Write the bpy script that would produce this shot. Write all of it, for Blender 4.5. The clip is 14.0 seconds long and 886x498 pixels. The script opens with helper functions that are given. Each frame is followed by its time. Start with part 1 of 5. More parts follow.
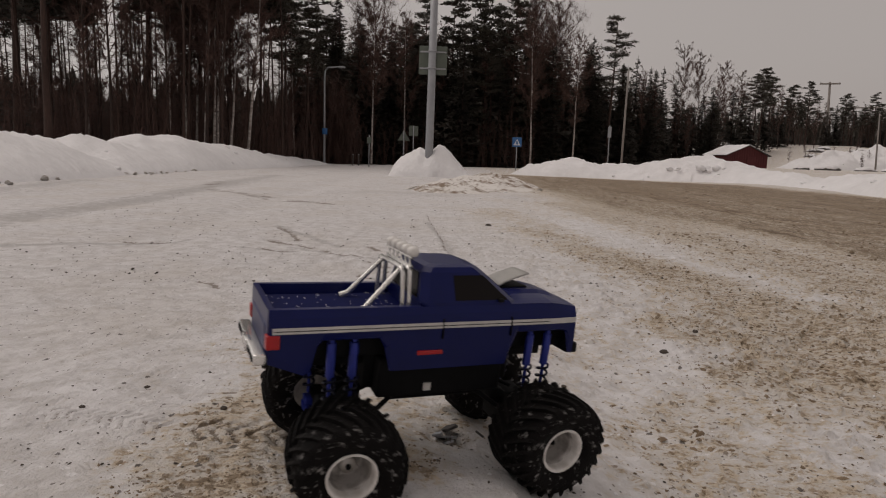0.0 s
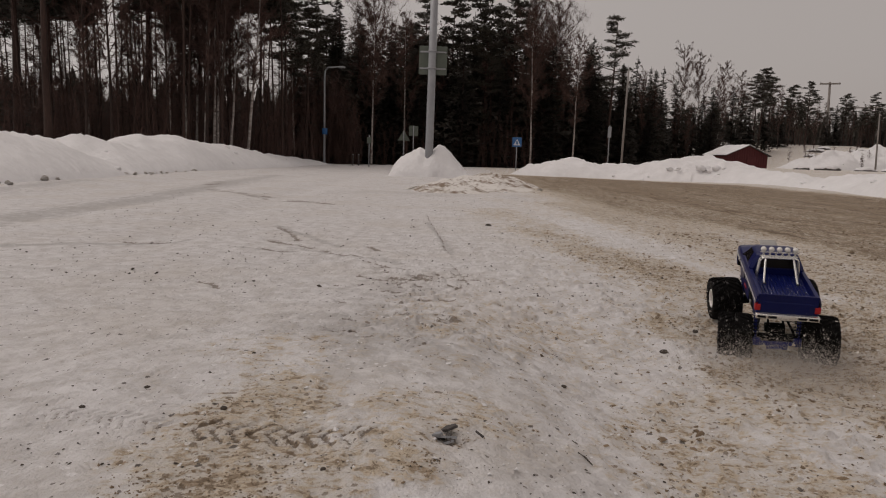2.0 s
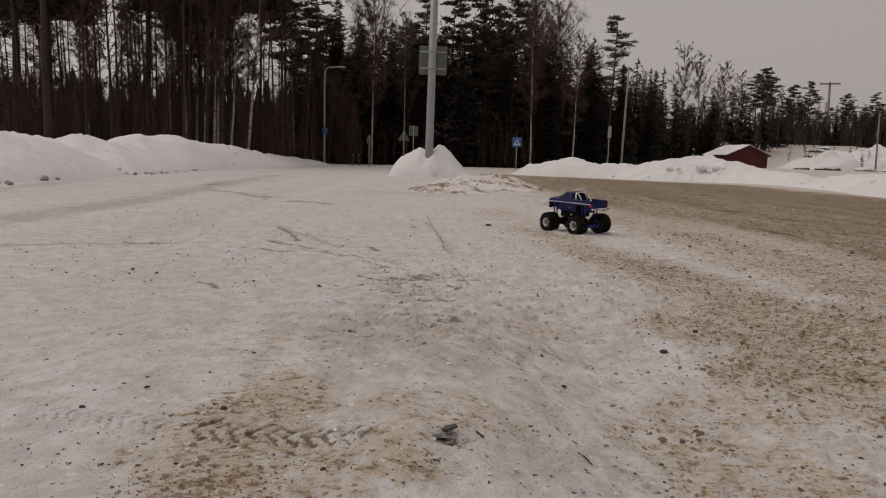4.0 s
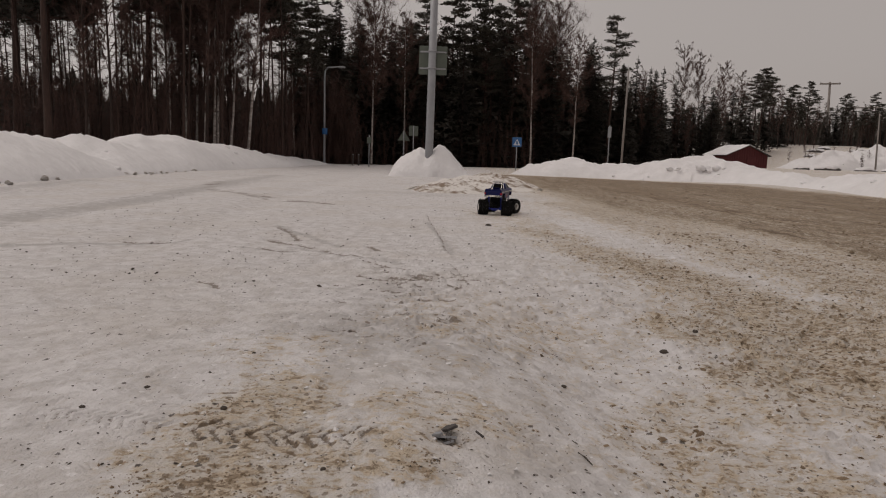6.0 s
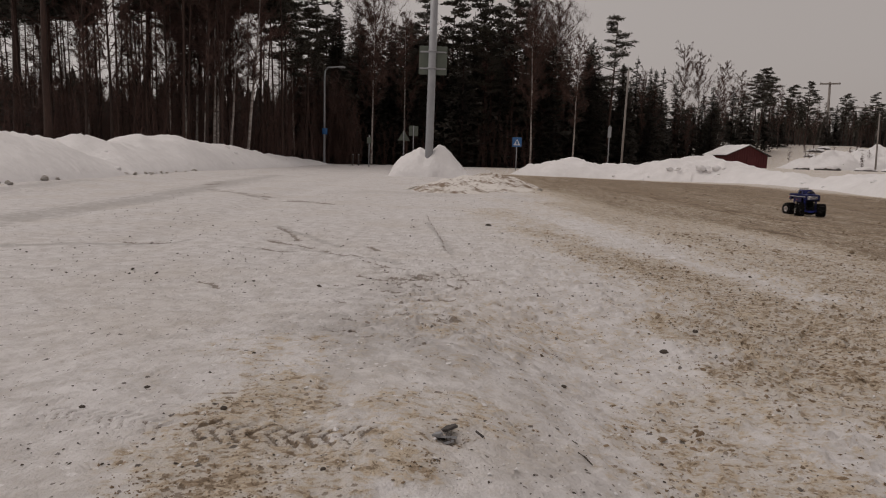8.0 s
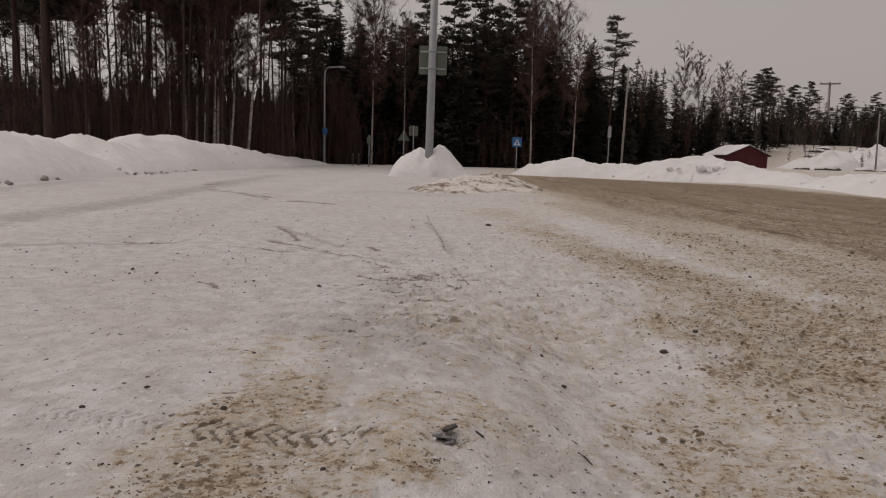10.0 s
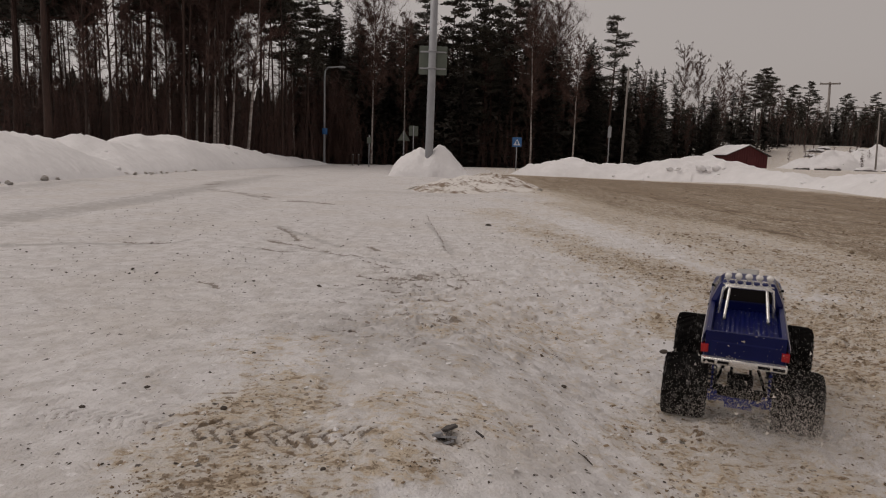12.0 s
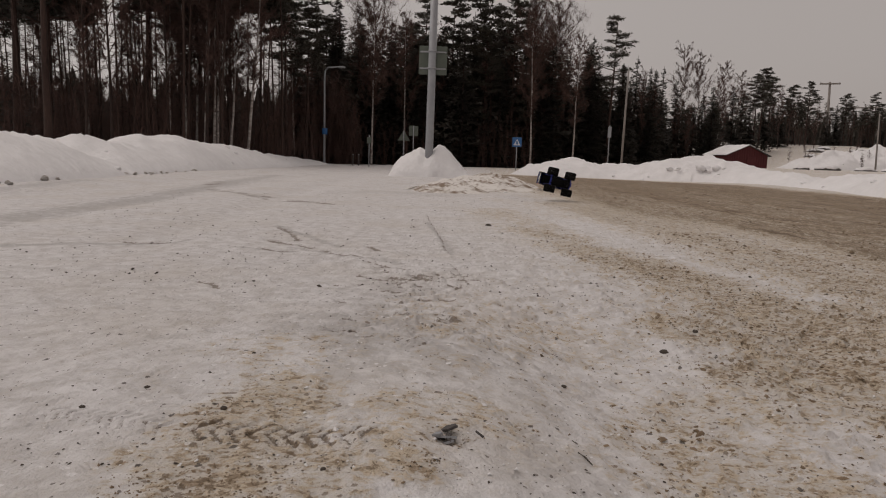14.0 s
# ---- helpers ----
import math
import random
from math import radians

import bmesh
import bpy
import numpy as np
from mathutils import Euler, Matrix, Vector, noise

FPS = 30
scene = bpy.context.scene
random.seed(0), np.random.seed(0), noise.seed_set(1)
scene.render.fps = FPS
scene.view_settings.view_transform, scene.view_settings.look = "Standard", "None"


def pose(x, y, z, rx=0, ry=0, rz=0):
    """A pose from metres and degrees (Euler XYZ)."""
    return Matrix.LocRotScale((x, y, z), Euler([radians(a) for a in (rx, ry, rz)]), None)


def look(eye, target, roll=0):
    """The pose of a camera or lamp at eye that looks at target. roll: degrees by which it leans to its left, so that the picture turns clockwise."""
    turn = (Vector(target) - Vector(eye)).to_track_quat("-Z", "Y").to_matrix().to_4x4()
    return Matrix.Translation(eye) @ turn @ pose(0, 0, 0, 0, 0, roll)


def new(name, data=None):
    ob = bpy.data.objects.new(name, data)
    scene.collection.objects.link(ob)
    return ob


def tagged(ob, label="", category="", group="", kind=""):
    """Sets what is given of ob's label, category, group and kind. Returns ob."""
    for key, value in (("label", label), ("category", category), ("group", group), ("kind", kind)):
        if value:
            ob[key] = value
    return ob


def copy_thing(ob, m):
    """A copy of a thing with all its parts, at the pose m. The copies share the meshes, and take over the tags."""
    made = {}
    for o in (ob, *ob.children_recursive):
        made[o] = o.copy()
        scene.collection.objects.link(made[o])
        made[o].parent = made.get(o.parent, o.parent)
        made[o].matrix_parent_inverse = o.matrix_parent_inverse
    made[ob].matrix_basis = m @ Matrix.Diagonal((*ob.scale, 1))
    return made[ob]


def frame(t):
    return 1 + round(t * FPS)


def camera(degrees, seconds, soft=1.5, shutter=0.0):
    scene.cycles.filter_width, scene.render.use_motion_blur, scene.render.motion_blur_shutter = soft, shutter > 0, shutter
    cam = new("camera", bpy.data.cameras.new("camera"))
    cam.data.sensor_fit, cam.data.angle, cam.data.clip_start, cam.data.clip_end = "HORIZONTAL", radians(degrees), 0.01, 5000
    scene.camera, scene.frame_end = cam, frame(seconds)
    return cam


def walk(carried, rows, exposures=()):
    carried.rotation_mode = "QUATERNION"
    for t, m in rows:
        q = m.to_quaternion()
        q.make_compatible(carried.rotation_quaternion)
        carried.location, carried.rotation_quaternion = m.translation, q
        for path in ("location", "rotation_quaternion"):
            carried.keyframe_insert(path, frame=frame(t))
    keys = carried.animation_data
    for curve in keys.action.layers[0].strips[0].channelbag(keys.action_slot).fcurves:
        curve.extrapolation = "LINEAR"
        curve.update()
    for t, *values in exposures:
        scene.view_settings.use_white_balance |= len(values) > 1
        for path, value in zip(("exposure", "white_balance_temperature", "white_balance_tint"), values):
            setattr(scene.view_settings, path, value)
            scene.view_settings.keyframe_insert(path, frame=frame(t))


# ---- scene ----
cam = camera(68.57, 14.0, soft=1.1, shutter=0.1)
STAND = pose(0, 0, 0.53) @ pose(0, 0, 0, 90 - 7.77) @ pose(0, 0, 0, 0, 0, 1.7)
walk(cam, [(0.0, STAND), (14.0, STAND)], exposures=[(0.0, 0.0), (14.0, 0.0)])

# ---- light: a dull overcast winter day ----
world = bpy.data.worlds.new("world")
scene.world = world
world.use_nodes = True
wn, wl = world.node_tree.nodes, world.node_tree.links
wn.clear()
sky = wn.new("ShaderNodeTexSky")
sky.sky_type, sky.sun_disc = "NISHITA", False
sky.sun_elevation, sky.sun_rotation = radians(38), radians(-60)
sky.air_density, sky.dust_density, sky.ozone_density = 1.0, 4.0, 1.0
grey = wn.new("ShaderNodeHueSaturation")
grey.inputs["Saturation"].default_value = 0.12
grey.inputs["Value"].default_value = 0.10
wl.new(sky.outputs["Color"], grey.inputs["Color"])
cloud = wn.new("ShaderNodeMix")
cloud.data_type = "RGBA"
cloud.inputs["Factor"].default_value = 0.8
cloud.inputs["B"].default_value = (0.390, 0.342, 0.320, 1)
wl.new(grey.outputs["Color"], cloud.inputs["A"])
bg = wn.new("ShaderNodeBackground")
bg.inputs["Strength"].default_value = 1.0
wl.new(cloud.outputs["Result"], bg.inputs["Color"])
wl.new(bg.outputs["Background"], wn.new("ShaderNodeOutputWorld").inputs["Surface"])

sun_data = bpy.data.lights.new("sun", "SUN")
sun_data.energy, sun_data.angle, sun_data.color = 0.85, radians(50), (1.0, 0.885, 0.81)
sun = new("sun", sun_data)
sun.matrix_world = look((-20, 10, 40), (0, 8, 0))


# ---- materials ----
def mat(name, colour, rough=0.7, metal=0.0, var=0.25, scale=30.0, bump=0.0, bump_scale=0.0, second=None, coat=0.0, coords="Object", stretch=(1, 1, 1), edges=(0.75, 1.25)):
    """A surface with its base colour varied at two scales, and a fine relief."""
    m = bpy.data.materials.new(name)
    m.use_nodes = True
    n, l = m.node_tree.nodes, m.node_tree.links
    b = n["Principled BSDF"]
    b.inputs["Roughness"].default_value, b.inputs["Metallic"].default_value = rough, metal
    b.inputs["Coat Weight"].default_value = coat
    tc, mp = n.new("ShaderNodeTexCoord"), n.new("ShaderNodeMapping")
    mp.inputs["Scale"].default_value = stretch
    l.new(tc.outputs[coords], mp.inputs["Vector"])
    fine, wide = n.new("ShaderNodeTexNoise"), n.new("ShaderNodeTexNoise")
    for node, s, d in ((fine, scale, 6), (wide, scale / 7, 3)):
        node.inputs["Scale"].default_value, node.inputs["Detail"].default_value = s, d
        l.new(mp.outputs["Vector"], node.inputs["Vector"])
    add = n.new("ShaderNodeMath")
    add.operation = "ADD"
    l.new(fine.outputs["Fac"], add.inputs[0])
    l.new(wide.outputs["Fac"], add.inputs[1])
    ramp = n.new("ShaderNodeMapRange")
    ramp.inputs["From Min"].default_value, ramp.inputs["From Max"].default_value = edges
    l.new(add.outputs[0], ramp.inputs["Value"])
    mix = n.new("ShaderNodeMix")
    mix.data_type = "RGBA"
    other = second or tuple(c * (1 - var) for c in colour)
    mix.inputs["A"].default_value, mix.inputs["B"].default_value = (*other, 1), (*colour, 1)
    l.new(ramp.outputs["Result"], mix.inputs["Factor"])
    l.new(mix.outputs["Result"], b.inputs["Base Color"])
    if bump:
        bp = n.new("ShaderNodeBump")
        bp.inputs["Strength"].default_value, bp.inputs["Distance"].default_value = 1.0, bump
        grain = n.new("ShaderNodeTexNoise")
        grain.inputs["Scale"].default_value, grain.inputs["Detail"].default_value = bump_scale or scale, 5
        l.new(mp.outputs["Vector"], grain.inputs["Vector"])
        l.new(grain.outputs["Fac"], bp.inputs["Height"])
        l.new(bp.outputs["Normal"], b.inputs["Normal"])
    return m


def ground_material():
    """Trodden snow, sand spread over it, dark grit; 'dirt', 'grime' and 'ice' say how much of each lies where."""
    m = bpy.data.materials.new("trodden_snow")
    m.use_nodes = True
    n, l = m.node_tree.nodes, m.node_tree.links
    b = n["Principled BSDF"]
    tc = n.new("ShaderNodeTexCoord")

    def noise_at(scale, detail=4, rough=0.6, stretch=None):
        node = n.new("ShaderNodeTexNoise")
        node.inputs["Scale"].default_value, node.inputs["Detail"].default_value, node.inputs["Roughness"].default_value = scale, detail, rough
        if stretch:
            mp = n.new("ShaderNodeMapping")
            mp.inputs["Scale"].default_value = stretch
            l.new(tc.outputs["Object"], mp.inputs["Vector"])
            l.new(mp.outputs["Vector"], node.inputs["Vector"])
        else:
            l.new(tc.outputs["Object"], node.inputs["Vector"])
        return node.outputs["Fac"]

    def op(kind, a, c):
        node = n.new("ShaderNodeMath")
        node.operation = kind
        for i, v in enumerate((a, c)):
            if isinstance(v, (int, float)):
                node.inputs[i].default_value = v
            else:
                l.new(v, node.inputs[i])
        return node.outputs[0]

    def ranged(v, lo, hi, to=1.0):
        node = n.new("ShaderNodeMapRange")
        node.interpolation_type = "SMOOTHSTEP"
        node.inputs["From Min"].default_value, node.inputs["From Max"].default_value, node.inputs["To Max"].default_value = lo, hi, to
        l.new(v, node.inputs["Value"])
        return node.outputs["Result"]

    def mixed(f, a, c):
        node = n.new("ShaderNodeMix")
        node.data_type = "RGBA"
        l.new(f, node.inputs["Factor"])
        for key, v in (("A", a), ("B", c)):
            if isinstance(v, tuple):
                node.inputs[key].default_value = (*v, 1)
            else:
                l.new(v, node.inputs[key])
        return node.outputs["Result"]

    def amount(name):
        node = n.new("ShaderNodeAttribute")
        node.attribute_name = name
        return node.outputs["Fac"]

    dirt, grime_shade, ice = amount("dirt"), amount("grime_shade"), amount("ice")
    wide, middle, fine, tiny = noise_at(1.3, 5), noise_at(11, 6, 0.7), noise_at(60, 5, 0.7), noise_at(230, 3, 0.7)
    ruts = noise_at(6, 5, 0.65, (2.4, 0.45, 1))

    def centred(v, k):
        return op("MULTIPLY", op("SUBTRACT", v, 0.5), k)

    def specks(scale, share, size, stretch=None):
        """Small round bits in some of the cells of a random net."""
        node = n.new("ShaderNodeTexVoronoi")
        node.inputs["Scale"].default_value = scale
        source = tc.outputs["Object"]
        if stretch:
            mp = n.new("ShaderNodeMapping")
            mp.inputs["Scale"].default_value = stretch
            l.new(source, mp.inputs["Vector"])
            source = mp.outputs["Vector"]
        l.new(source, node.inputs["Vector"])
        sep = n.new("ShaderNodeSeparateColor")
        l.new(node.outputs["Color"], sep.inputs["Color"])
        chosen = op("LESS_THAN", sep.outputs["Red"], share)
        near = op("LESS_THAN", node.outputs["Distance"], op("ADD", op("MULTIPLY", sep.outputs["Green"], size), op("MULTIPLY", op("SUBTRACT", op("ADD", fine, tiny), 0.75), size * 2.2)))
        return op("MULTIPLY", chosen, near)

    # snow: white, with greyer trodden patches and a yellowish tinge
    snow = mixed(ranged(middle, 0.36, 0.66), (0.73, 0.715, 0.72), (0.56, 0.54, 0.535))
    snow = mixed(ranged(wide, 0.42, 0.7, 0.50), snow, (0.57, 0.53, 0.49))
    snow = mixed(ranged(fine, 0.52, 0.74, 0.15), snow, (0.52, 0.49, 0.46))
    snow = mixed(op("MULTIPLY", ranged(op("ADD", ice, centred(middle, 1.4)), 0.15, 0.9), 0.62), snow, (0.40, 0.385, 0.38))
    # sand: browns, coarse and fine, streaked along the road
    sand = mixed(ranged(op("ADD", fine, centred(ruts, 1.0)), 0.36, 0.64), (0.33, 0.250, 0.166), (0.60, 0.505, 0.385))
    sand = mixed(ranged(tiny, 0.54, 0.68, 0.55), sand, (0.62, 0.55, 0.46))
    sand = mixed(ranged(middle, 0.55, 0.75, 0.40), sand, (0.30, 0.215, 0.135))
    clumps = noise_at(6, 5, 0.72, (1.1, 0.28, 1))
    road = op("MULTIPLY", ranged(dirt, 0.62, 1.0), ranged(op("ADD", op("ADD", clumps, centred(ruts, 0.8)), centred(middle, 0.5)), 0.47, 0.57, 0.88))
    sand = mixed(road, sand, (0.165, 0.112, 0.060))
    lumpy = noise_at(40, 4, 0.68, (0.8, 1.25, 1))
    pieces = op("ADD", op("ADD", centred(middle, 1.4), centred(lumpy, 1.5)), op("ADD", op("ADD", centred(ruts, 0.5), centred(fine, 1.0)), centred(tiny, 0.5)))
    # a sandy tinge on the snow, then brown crusts and clods of a few centimetres, closing up where the sand lies thick
    tinge = ranged(op("ADD", dirt, op("MULTIPLY", pieces, 0.55)), 0.06, 0.60, 0.80)
    base = mixed(tinge, snow, (0.59, 0.53, 0.45))
    crust = op("ADD", op("ADD", lumpy, op("MULTIPLY", dirt, 0.30)), op("ADD", centred(fine, 0.55), op("ADD", centred(middle, 0.55), centred(ruts, 0.30))))
    base = mixed(op("MULTIPLY", ranged(crust, 0.615, 0.72, 0.88), ranged(dirt, 0.06, 0.30)), base, sand)
    base = mixed(op("MULTIPLY", ranged(crust, 0.745, 0.83, 0.75), ranged(dirt, 0.12, 0.40)), base, (0.25, 0.182, 0.115))
    # clods: brown, irregular, and tread grooves darkened as if in shade; grit: small dark specks, denser where it is
    # grimy
    clods = ranged(op("ADD", op("ADD", centred(fine, 0.9), op("ADD", centred(lumpy, 0.8), centred(tiny, 0.6))), op("MULTIPLY", grime_shade, 0.30)), 0.29, 0.44, 0.72)
    base = mixed(clods, base, (0.135, 0.095, 0.062))
    # lumps of frozen sand, from a fist's size on the road down to crumbs
    for scale, share, size, deep, tone in ((5, 0.44, 0.36, 0.78, (0.135, 0.088, 0.050)), (16, 0.42, 0.34, 0.78, (0.15, 0.100, 0.060)), (40, 0.22, 0.26, 0.70, (0.17, 0.122, 0.078)), (70, 0.36, 0.32, 0.70, (0.17, 0.120, 0.075)), (120, 0.36, 0.34, 0.65, (0.18, 0.130, 0.084))):
        base = mixed(op("MULTIPLY", specks(scale, op("MULTIPLY", ranged(op("ADD", dirt, centred(middle, 0.9)), 0.15 if scale > 20 else 0.8, 1.0 if scale > 20 else 1.3), share), size, (1.6, 0.25, 1) if scale < 20 else None), deep), base, tone)
    base = mixed(op("MULTIPLY", specks(34, 0.15, 0.15), 0.85), base, (0.075, 0.06, 0.05))
    base = mixed(op("MULTIPLY", specks(75, 0.09, 0.20), 0.75), base, (0.10, 0.078, 0.06))
    base = mixed(op("MULTIPLY", specks(48, 0.10, 0.22), 0.6), base, (0.86, 0.85, 0.86))
    l.new(base, b.inputs["Base Color"])
    b.inputs["Roughness"].default_value = 0.62
    b.inputs["Specular IOR Level"].default_value = 0.3
    bp = n.new("ShaderNodeBump")
    bp.inputs["Distance"].default_value = 0.03
    bp.inputs["Strength"].default_value = 1.0
    l.new(op("ADD", op("MULTIPLY", middle, 0.5), op("ADD", op("ADD", op("MULTIPLY", fine, 0.26), op("MULTIPLY", op("MULTIPLY", lumpy, ranged(dirt, 0.1, 0.6)), 0.7)), op("MULTIPLY", tiny, 0.06))), bp.inputs["Height"])
    l.new(bp.outputs["Normal"], b.inputs["Normal"])
    return m


GROUND = ground_material()
SNOW = mat("banked_snow", (0.83, 0.82, 0.83), 0.65, var=0.10, scale=3.0, bump=0.05, bump_scale=5.0)
DIRTY_SNOW = mat("dirty_snow", (0.72, 0.69, 0.66), 0.7, scale=11.0, second=(0.22, 0.160, 0.11), edges=(0.78, 1.02), bump=0.03, bump_scale=12.0)
BARK = mat("grey_brown_bark", (0.058, 0.035, 0.029), 0.9, var=0.6, scale=6.0, stretch=(3, 3, 0.6), bump=0.02)
PINE_BARK = mat("pine_bark", (0.066, 0.036, 0.028), 0.9, var=0.6, scale=5.0, stretch=(3, 3, 0.8), bump=0.02)
BIRCH_BARK = mat("birch_bark", (0.50, 0.46, 0.43), 0.8, scale=4.0, second=(0.13, 0.10, 0.09), stretch=(0.7, 0.7, 3))
TWIGS = mat("bare_twigs", (0.115, 0.064, 0.052), 0.9, var=0.5, scale=3.0)
NEEDLES = mat("spruce_needles", (0.056, 0.048, 0.038), 0.8, var=0.5, scale=2.5)
PINE_NEEDLES = mat("pine_needles", (0.066, 0.058, 0.044), 0.8, var=0.5, scale=2.5)
STEEL = mat("galvanised_steel", (0.36, 0.37, 0.39), 0.5, 0.6, var=0.2, scale=4.0)
SIGN_BACK = mat("sign_back", (0.13, 0.15, 0.125), 0.55, 0.2, var=0.2, scale=6.0)
WOOD_POLE = mat("weathered_wood", (0.30, 0.27, 0.25), 0.85, var=0.35, scale=5.0, stretch=(3, 3, 0.4))
RED_BOARD = mat("red_painted_boards", (0.105, 0.018, 0.020), 0.8, var=0.35, scale=4.0, stretch=(6, 6, 0.5))
SIGN_BLUE = mat("sign_blue", (0.03, 0.13, 0.34), 0.5, var=0.15, scale=5.0)
SIGN_WHITE = mat("sign_white", (0.55, 0.57, 0.60), 0.5, var=0.15, scale=5.0)
ROCK = mat("dark_rock", (0.10, 0.09, 0.085), 0.9, var=0.5, scale=2.0, bump=0.03)
LUMP_SNOW = mat("loose_snow_lumps", (0.82, 0.81, 0.82), 0.65, var=0.10, scale=2.0)
PEBBLE = mat("dark_grit", (0.085, 0.068, 0.055), 0.8, var=0.5, scale=60.0)
CLOD = mat("sandy_clods", (0.30, 0.225, 0.15), 0.9, scale=18.0, second=(0.10, 0.068, 0.042))
FLECK = mat("loose_snow", (0.80, 0.79, 0.80), 0.7, var=0.1, scale=60.0)


# ---- mesh helpers ----
def mesh_of(name, verts, faces, *mats, smooth=False, slots=None):
    me = bpy.data.meshes.new(name)
    me.from_pydata([tuple(v) for v in verts], [], faces)
    for m in mats:
        me.materials.append(m)
    if slots is not None:
        me.polygons.foreach_set("material_index", slots)
    if smooth:
        me.polygons.foreach_set("use_smooth", [True] * len(me.polygons))
    me.update()
    return me


def made(name, verts, faces, *mats, parent=None, label="", smooth=False, slots=None):
    ob = new(name, mesh_of(name, verts, faces, *mats, smooth=smooth, slots=slots))
    ob.parent = parent
    return tagged(ob, label)


def part(name, bm, material, parent, label="", smooth=True):
    """One bmesh as one mesh object under a thing or a part."""
    me = bpy.data.meshes.new(name)
    bm.to_mesh(me)
    bm.free()
    me.materials.append(material)
    me.polygons.foreach_set("use_smooth", [smooth] * len(me.polygons))
    ob = new(name, me)
    ob.parent = parent
    return tagged(ob, label)


def lattice(ix, iy, seed):
    h = (ix.astype(np.int64) * 374761393 + iy.astype(np.int64) * 668265263 + seed * 974634777) & 0xFFFFFFFF
    h = ((h ^ (h >> 13)) * 1274126177) & 0xFFFFFFFF
    return ((h ^ (h >> 16)) & 0xFFFF) / 65535.0


def grain(x, y, seed=0, octaves=1, gain=0.5):
    """Smooth random relief between -1 and 1, one bump a unit."""
    total, size, norm = 0.0, 1.0, 0.0
    for o in range(octaves):
        ix, iy = np.floor(x), np.floor(y)
        fx, fy = x - ix, y - iy
        fx, fy = fx * fx * (3 - 2 * fx), fy * fy * (3 - 2 * fy)
        a, b = lattice(ix, iy, seed + o), lattice(ix + 1, iy, seed + o)
        c, d = lattice(ix, iy + 1, seed + o), lattice(ix + 1, iy + 1, seed + o)
        total = total + size * ((a * (1 - fx) + b * fx) * (1 - fy) + (c * (1 - fx) + d * fx) * fy)
        norm += size
        x, y, size = x * 2.03 + 17.1, y * 2.03 + 5.7, size * gain
    return total / norm * 2 - 1


def step(a, b, v):
    t = np.clip((v - a) / (b - a), 0, 1)
    return t * t * (3 - 2 * t)


def spot(x, y, cx, cy, rx, ry, turn=0.0):
    """1 in the middle of an oval, fading to 0 at its rim."""
    c, s = math.cos(radians(turn)), math.sin(radians(turn))
    u, v = (x - cx) * c + (y - cy) * s, -(x - cx) * s + (y - cy) * c
    return np.clip(1 - np.sqrt((u / rx) ** 2 + (v / ry) ** 2), 0, 1)


def line(x, y, ax, ay, bx, by, wide):
    """1 on a straight line from a to b, fading over its width."""
    dx, dy = bx - ax, by - ay
    t = np.clip(((x - ax) * dx + (y - ay) * dy) / (dx * dx + dy * dy), 0, 1)
    return np.clip(1 - np.hypot(x - ax - t * dx, y - ay - t * dy) / wide, 0, 1)


def graded(lo, hi, fine, ends, growth):
    """Stations from ends[0] to ends[1], fine between lo and hi, wider outwards."""
    mid = list(np.arange(lo, hi, fine))
    out, s, v = [], fine, mid[-1]
    while v < ends[1]:
        s *= growth
        v += s
        out.append(v)
    back, s, v = [], fine, lo
    while v > ends[0]:
        s *= growth * 1.02
        v -= s
        back.append(v)
    return np.array(back[::-1] + mid + out)


def road_amount(x, y):
    far = 27.6 - 4.6 * ((np.maximum(x, 2.3) - 2.3) / 7.7) ** 2 + 0.5 * grain(x * 0.6, y * 0.6, 91)
    side = step(-0.6, 0.9, x - 2.35 + 0.50 * step(5.0, 9.0, y) + 0.45 * grain(x * 1.2, y * 0.35, 90, 3))
    return side * step(0.0, 1.0, far - y) * step(0.0, 0.8, 10.1 - x + 0.4 * grain(x, y * 0.4, 92))


def tread_marks(x, y, ax, ay, bx, by, wide, pitch):
    """Chevrons pressed by a tyre that rolled from a to b."""
    dx, dy = bx - ax, by - ay
    length = math.hypot(dx, dy)
    u = ((x - ax) * dx + (y - ay) * dy) / length
    v = (-(x - ax) * dy + (y - ay) * dx) / length
    inside = step(0, 0.05, u) * step(0, 0.05, length - u) * step(0, 0.008, wide / 2 - np.abs(v))
    bars = np.cos(2 * math.pi * (u - 0.8 * np.abs(v)) / pitch)
    return inside * step(0.25, 0.8, bars)


def clods_at(x, y):
    """Frozen clods that stand up, mostly on the sandy side."""
    return step(0.20, 0.5, grain(x * 24, y * 28, 15, 3, 0.6)) * step(-0.5, 0.6, x + 0.6 * grain(x * 1.5, y * 1.5, 16))


